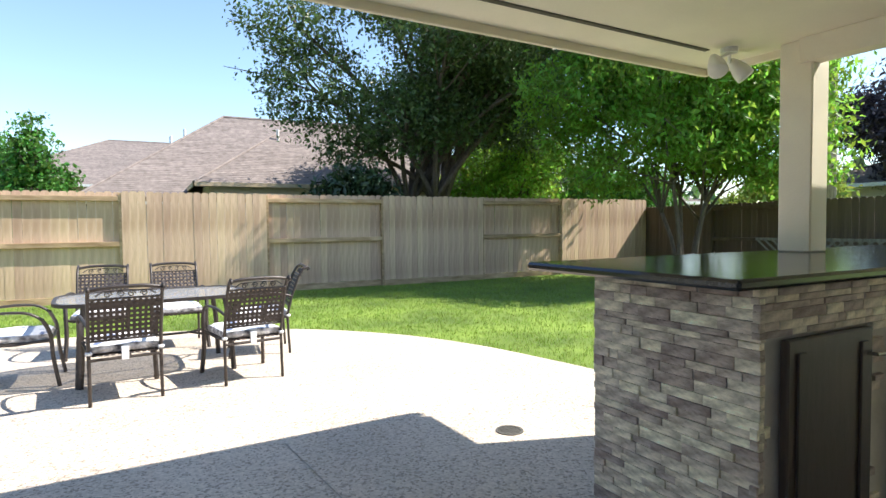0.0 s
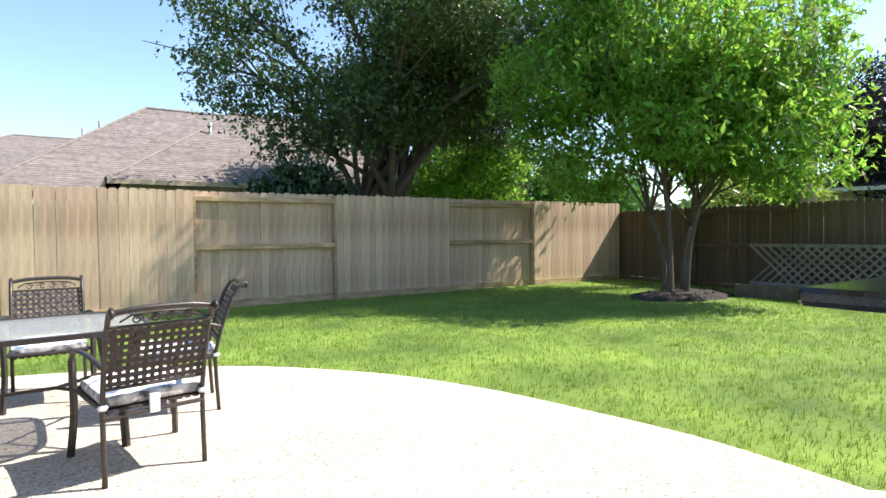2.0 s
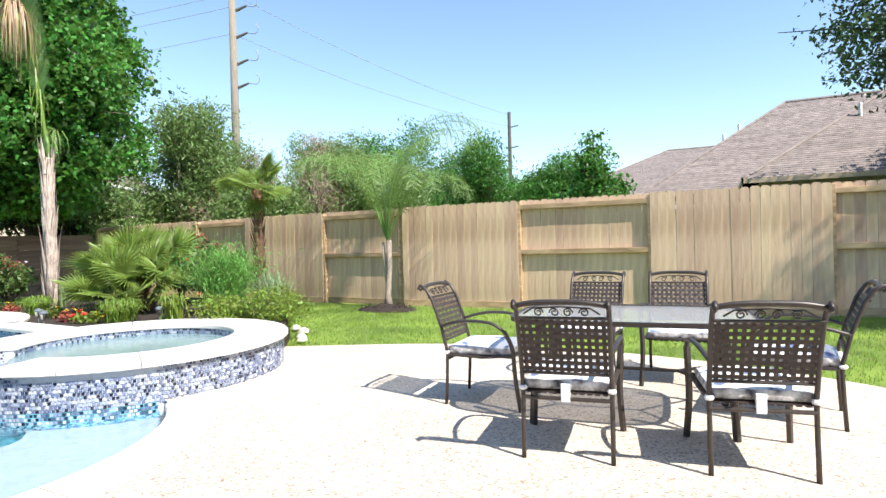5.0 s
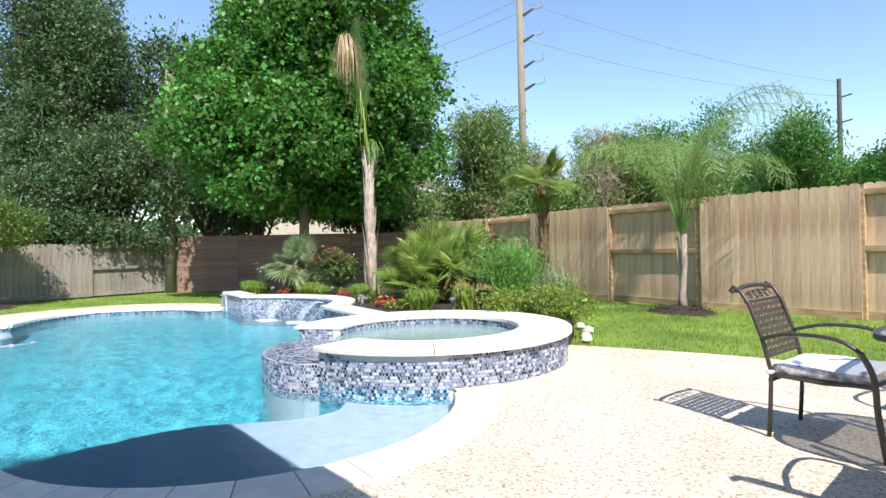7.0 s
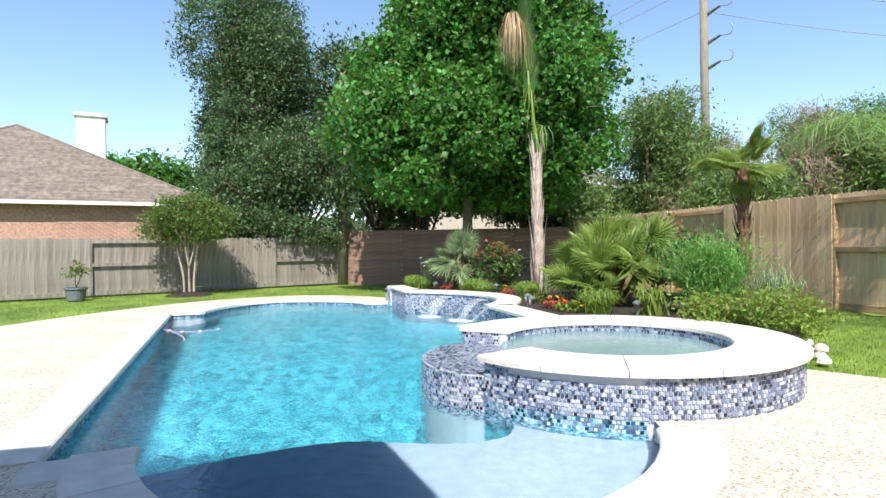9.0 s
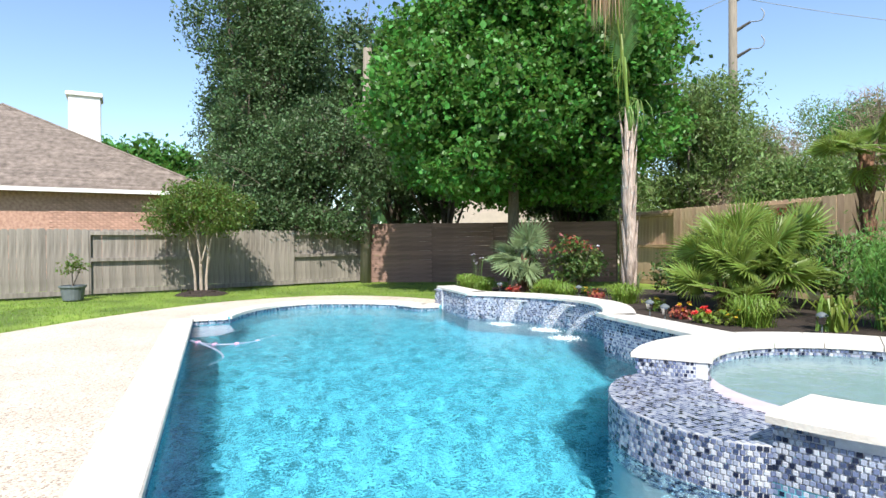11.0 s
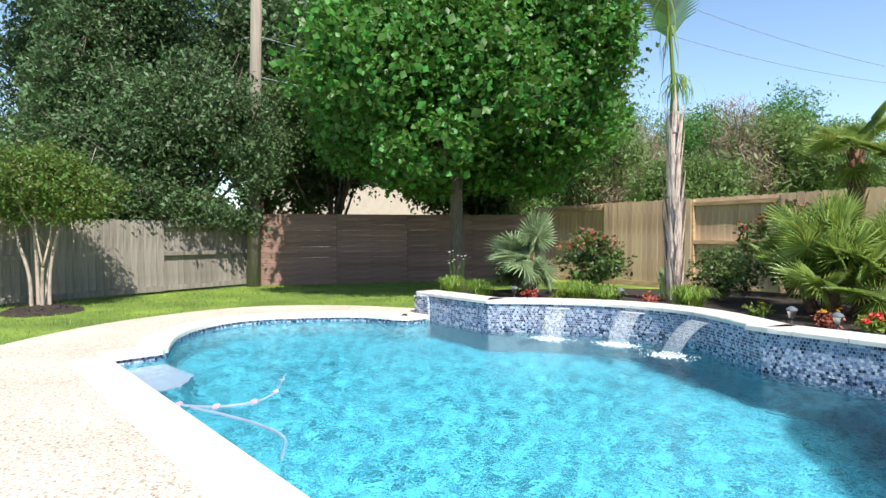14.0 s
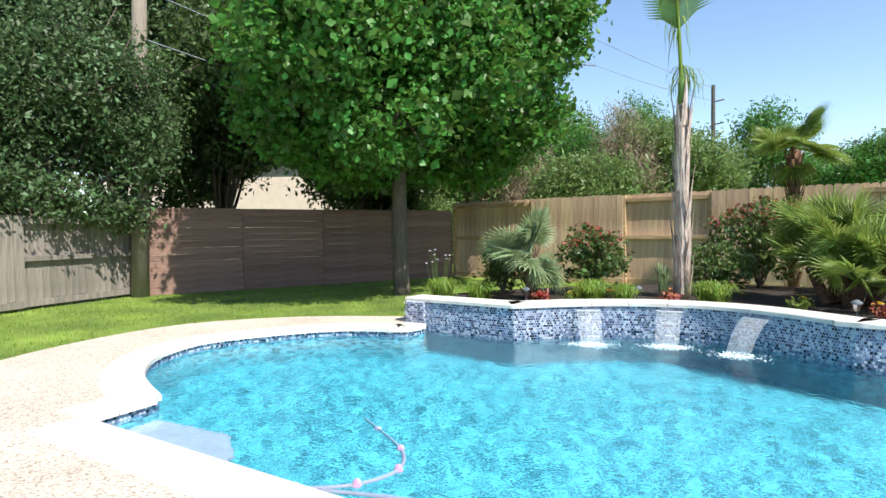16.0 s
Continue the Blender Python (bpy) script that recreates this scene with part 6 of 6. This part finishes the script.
part("shaft", Mesh().tube([(0, 0, -0.1), (0, 0, 11.4)], [0.2, 0.13], 8), M_POLE_D, pole)
part("transformer", Mesh().lathe([(0.22, 5.0), (0.22, 6.2)], 10, (0.3, 0, 0)), M_STEEL, pole)
part("bracket_arm", Mesh().tube([(0, 0, 10.2), (0.7, 0, 10.3)], 0.05, 6), M_POLE_D, pole)
part("bracket_arm", Mesh().tube([(0, 0, 8.6), (0.7, 0, 8.7)], 0.05, 6), M_POLE_D, pole)
for i, (a, b) in enumerate((((-24, 27.3, 14.1), (-55, 12, 10)), ((-24, 27.3, 15.7), (-55, 13, 11.5)), ((-24, 27.3, 16.5), (-55, 14, 12.5)), ((-24, 27.3, 16.5), (-12.7, 44.4, 11.2)), ((-24, 27.3, 14.1), (-12.7, 44.4, 10.3)), ((-18.72, 6.13, 6.2), (-24, 27.3, 9.5)), ((-18.72, 6.13, 5.2), (-24, 27.3, 8.2)))):
    a, b = Vector(a), Vector(b)
    pts = [a.lerp(b, s / 12) - Vector((0, 0, 4 * 0.6 * (s / 12) * (1 - s / 12))) for s in range(13)]
    tagged(part("power_line", Mesh().tube(pts, 0.018, 5), M_WIRE), "thin overhead power line between poles", "cable", "overhead power lines")

# woods
def blob_tree(name, at, label, c, r, n, k, leaf, size, seed, bark=M_BARK, tr=0.16, **kw):
    return tree(name, at, label, blobs_in(c, r, n, 0.38, seed), k, 20, leaf, size, tr, bark, **kw)


tree("magnolia_tree", (-1.9, 21.2, 0), "small glossy dark green magnolia beyond the fence", [(0.1, 0, 2.4, 0.95, 0.8, 0.6), (0.45, 0, 2.9, 0.6, 0.6, 0.45), (-0.25, 0, 3.2, 0.55, 0.5, 0.5), (0.1, 0, 3.8, 0.5, 0.45, 0.45), (-0.1, 0, 4.4, 0.3, 0.3, 0.4), (-1.35, 0, 2.5, 0.5, 0.4, 0.35), (-1.1, 0, 2.0, 0.6, 0.5, 0.4), (-0.45, 0, 3.9, 0.25, 0.25, 0.25)], 300, 20, M_L_SWEET, 0.15, 0.07, M_BARK, spread=0.15)
for i, (x, y, h, w, leaf, lab) in enumerate(((-11.3, 21.8, 4.6, 2.6, M_L_WILLOW, "light green willowy tree beyond the fence"), (-14.8, 25.1, 5.6, 2.6, M_L_SWEET, "green tree in the row beyond the fence"), (-8.4, 29.0, 5.2, 2.4, M_L_SWEET, "distant green tree beyond the fence"), (-15.9, 36.5, 8.0, 3.4, M_L_SWEET, "tall green tree in the far woods"), (-20.9, 32.8, 8.0, 3.2, M_L_WILLOW, "tall pale green tree in the far woods"), (-5.6, 33.0, 4.8, 2.6, M_L_CEDAR, "low distant tree beyond the fence"), (-16.4, 18.8, 3.2, 1.5, M_L_TWIG, "bare twiggy brown shrub beyond the fence"), (-18.9, 20.8, 6.0, 2.2, M_L_WILLOW, "thin grey-green tree beyond the fence"), (-13.6, 17.8, 3.4, 1.6, M_L_WILLOW, "green shrub behind the fence"), (-12.9, 20.6, 4.6, 1.4, M_L_TWIG, "bare twiggy brown tree beyond the fence"), (-18.9, 15.0, 3.0, 1.7, M_L_WILLOW, "grey-green shrub behind the fence"), (-4.2, 27.0, 4.2, 2.0, M_L_SWEET, "green tree beyond the fence"))):
    blob_tree("background_tree", (x, y, 0), lab, (0, 0, h * 0.68), (w * 1.12, w * 1.12, h * 0.52), 14, 1900 if leaf is not M_L_TWIG else 420, leaf, 0.15 if leaf is not M_L_TWIG else 0.3, 40 + i, tr=0.1, spread=0.3, aspect=0.35 if leaf is not M_L_TWIG else 0.05, hollow=0.3)
blob_tree("background_tree", (-18.2, 18.6, 0), "thin grey-green tree with bare twigs beyond the fence", (0, 0, 4.25), (2.6, 2.6, 3.4), 14, 1500, M_L_WILLOW, 0.17, 88, tr=0.1, spread=0.3, aspect=0.3, hollow=0.3)
blob_tree("background_tree", (-18.3, 22.8, 0), "bare twiggy brown tree beyond the fence", (0, 0, 3.61), (1.9, 1.9, 2.61), 12, 520, M_L_TWIG, 0.3, 89, tr=0.1, spread=0.3, aspect=0.05, hollow=0.3)
# trees over the west fence
blob_tree("live_oak_tree", (-22.4, 3.2, 0), "tall grey-green live oak behind the weathered fence", (0, 0, 5.9), (2.9, 3.0, 5.0), 30, 7600, M_L_CEDAR, 0.115, 12, tr=0.13, stems=3, fork=0.8, spread=0.22)
tree("live_oak_tree", (-19.9, 4.4, 0), "dense grey-green oak leaning over the fence", blobs_in((0, 0, 3.6), (1.6, 2.3, 2.2), 14, 0.38, 13) + [(1.5, 0.9, 3.9, 0.8, 1.0, 1.1), (1.3, 0.1, 1.9, 0.45, 0.6, 0.5), (1.65, 1.35, 2.9, 0.4, 0.5, 0.8), (1.3, -1.0, 2.1, 0.5, 0.7, 0.5), (1.4, 1.0, 1.7, 0.35, 0.5, 0.5)], 3000, 20, M_L_CEDAR, 0.1, 0.1, M_BARK, stems=2, fork=0.8, spread=0.2)
blob_tree("evergreen_shrub", (-19.2, 2.9, 0), "rounded grey-green shrub growing over the fence", (0, -0.3, 1.95), (0.9, 1.3, 0.7), 8, 600, M_L_CEDAR, 0.1, 14, tr=0.05, spread=0.16)
blob_tree("live_oak_tree", (-25.1, 9.0, 0), "dark oak among the trees behind the fence", (0, 0, 6.2), (3.6, 3.6, 4.6), 18, 3000, M_L_CEDAR, 0.19, 15, fork=0.8, spread=0.35)
blob_tree("background_tree", (-21.1, 9.6, 0), "dark leafy tree close behind the fence", (0, 0, 5.0), (2.3, 2.5, 3.4), 16, 2300, M_L_OAK, 0.15, 16, tr=0.1, spread=0.25)
blob_tree("background_tree", (-18.9, 13.4, 0), "dark leafy tree behind the fence corner", (0, 0, 3.6), (1.9, 2.0, 2.0), 12, 1400, M_L_OAK, 0.15, 17, tr=0.1, spread=0.25)
blob_tree("background_tree", (-30.0, -1.0, 0), "green trees behind the brick house", (0, 0, 3.6), (3.0, 6.0, 2.2), 14, 620, M_L_SWEET, 0.26, 18, tr=0.12, spread=0.4)
# north-east and east
# the dark shrub doubles as the oak's shadow on the roof behind it
for i, (x, y, h, w, leaf, lab) in enumerate(((12.6, 17.2, 4.0, 2.6, M_L_NE, "light green bamboo-like shrubs behind the fence"), (16.5, 15.5, 4.2, 2.4, M_L_SWEET, "green tree behind the fence corner"), (24.0, 9.6, 6.4, 2.6, M_L_PURPLE, "dark purple-leaved tree beyond the east fence"), (17.4, 10.3, 3.0, 1.3, M_L_LIME, "light green palm-like shrub behind the fence"), (5.9, 14.2, 2.4, 0.9, M_L_MAG, "dark shrub standing for a small bush and the oak's shadow on the roof"), (19.5, 5.2, 3.2, 1.8, M_L_SWEET, "green shrub beyond the east fence"), (14.8, 19.5, 7.0, 3.2, M_L_OAK, "dark oak behind the fence corner"))):
    blob_tree("background_tree", (x, y, 0), lab, (0, 0, h * 0.62), (w, w, h * 0.42), 14, 1150, leaf, 0.17, 70 + i, tr=0.1, spread=0.26, aspect=0.4)
palm = thing("tall_palm", (17.0, 8.7, 0.0), "tall bare palm trunk beyond the east fence", "palm tree")
part("trunk", Mesh().tube([(0, 0, -0.05), (0.05, 0, 4), (0.1, 0, 9)], [0.22, 0.19, 0.17], 12), M_BARK_L, palm, smooth=True)
crown_of(palm, FEATHER, 14, (0.1, 0, 9.0), -30, 80, M_L_PALM, seed=9, scale=(1.2, 1.6))

# far wood, one mass of foliage round the horizon
pts = []
for a in np.arange(0, 360, 1.5):
    if 100 < a < 250 or a < 100:
        R = 70 + 12 * math.sin(a * 0.7)
        h = 5.0 + 2.0 * math.sin(a * 0.31) + RNG.uniform(-1, 1)
        c = np.array([-3 + R * math.cos(radians(a)), 5 + R * math.sin(radians(a)), 0])
        k = RNG.normal(size=(130, 3)) * np.array([1.6, 1.6, 0]) + c
        k[:, 2] = RNG.uniform(0, h, size=130)
        pts.append(k)
far = part("far_trees", leaves_mesh("far_trees", np.concatenate(pts), 1.3, M_L_CEDAR, 0.7), M_L_CEDAR)
tagged(far, "distant band of green trees on the horizon", "trees", kind="stuff")

# pool hose afloat
hose = thing("pool_hose", (0, 0, 0), "pale blue pool cleaner hose floating on the water", "hose")
line = spline([(-9.86, 1.33, -0.09), (-9.55, 1.5, -0.1), (-9.36, 1.68, -0.1), (-9.3, 1.92, -0.1), (-9.45, 2.16, -0.11), (-9.75, 2.36, -0.12), (-10.1, 2.58, -0.18)], 8)
part("tube", Mesh().tube(line, 0.013, 8), M_HOSE, hose, smooth=True)
part("tube", Mesh().tube(spline([(-9.5, 1.5, -0.1), (-9.15, 1.62, -0.1), (-8.75, 1.72, -0.1), (-8.4, 1.74, -0.11), (-8.15, 1.6, -0.2)], 8), 0.013, 8), M_HOSE, hose, smooth=True)
for p in line[6::9]:
    part("coupling", Mesh().lathe([(0.022, -0.03), (0.026, 0), (0.022, 0.03)], 8), M_HOSE_P, hose, m=pose(p.x, p.y, p.z, 90, 0, 40))

# ---- grass blades over the yard ----
xs = RNG.uniform(-19.0, 13.8, 160000)
ys = RNG.uniform(-3.5, 12.1, 160000)
def mask(poly, X, Y):
    hit = np.zeros(len(X), bool)
    k = len(poly)
    for i in range(k):
        (x0, y0), (x1, y1) = poly[i], poly[i - 1]
        if y0 == y1:
            continue
        c = ((y0 > Y) != (y1 > Y)) & (X < (x1 - x0) * (Y - y0) / (y1 - y0) + x0)
        hit ^= c
    return hit
ok = ~mask(DECK, xs, ys) & ~mask(BED, xs, ys) & ~mask(POOL, xs, ys)
ok &= ~(((xs + 4.15) / 0.6) ** 2 + ((ys - 11.35) / 0.4) ** 2 < 1) & ~(((xs - 11.5) / 1.25) ** 2 + ((ys - 8.3) / 0.75) ** 2 < 1) & ~(((xs + 16.6) / 0.68) ** 2 + ((ys - 1.36) / 0.58) ** 2 < 1)
ok &= (xs > -19.0) & ((np.hypot(xs - 3, ys - 7) < 9.5) | (RNG.random(160000) < 0.45))
px, py = xs[ok], ys[ok]
k = len(px)
a = RNG.uniform(0, 2 * np.pi, (k, 3))
L = RNG.uniform(0.025, 0.055, (k, 3))
ox, oy = RNG.normal(size=(k, 3)) * 0.018, RNG.normal(size=(k, 3)) * 0.018
bx, by = px[:, None] + ox, py[:, None] + oy
w = 0.004
tilt = RNG.uniform(0.2, 1.1, (k, 3))
p0 = np.stack([bx - np.sin(a) * w, by + np.cos(a) * w, np.full_like(bx, -0.04)], -1)
p1 = np.stack([bx + np.sin(a) * w, by - np.cos(a) * w, np.full_like(bx, -0.04)], -1)
p2 = np.stack([bx + np.cos(a) * L * tilt * 0.7, by + np.sin(a) * L * tilt * 0.7, -0.035 + L], -1)
v = np.stack([p0, p1, p2], 2).reshape(-1, 3)
me = bpy.data.meshes.new("grass")
me.vertices.add(len(v))
me.vertices.foreach_set("co", v.astype(np.float32).ravel())
me.loops.add(len(v))
me.loops.foreach_set("vertex_index", np.arange(len(v), dtype=np.int32))
me.polygons.add(len(v) // 3)
me.polygons.foreach_set("loop_start", np.arange(0, len(v), 3, dtype=np.int32))
me.materials.append(M_GRASS)
me.update(calc_edges=True)
tagged(new("grass", me), "short mown green lawn grass blades", "grass", kind="stuff")
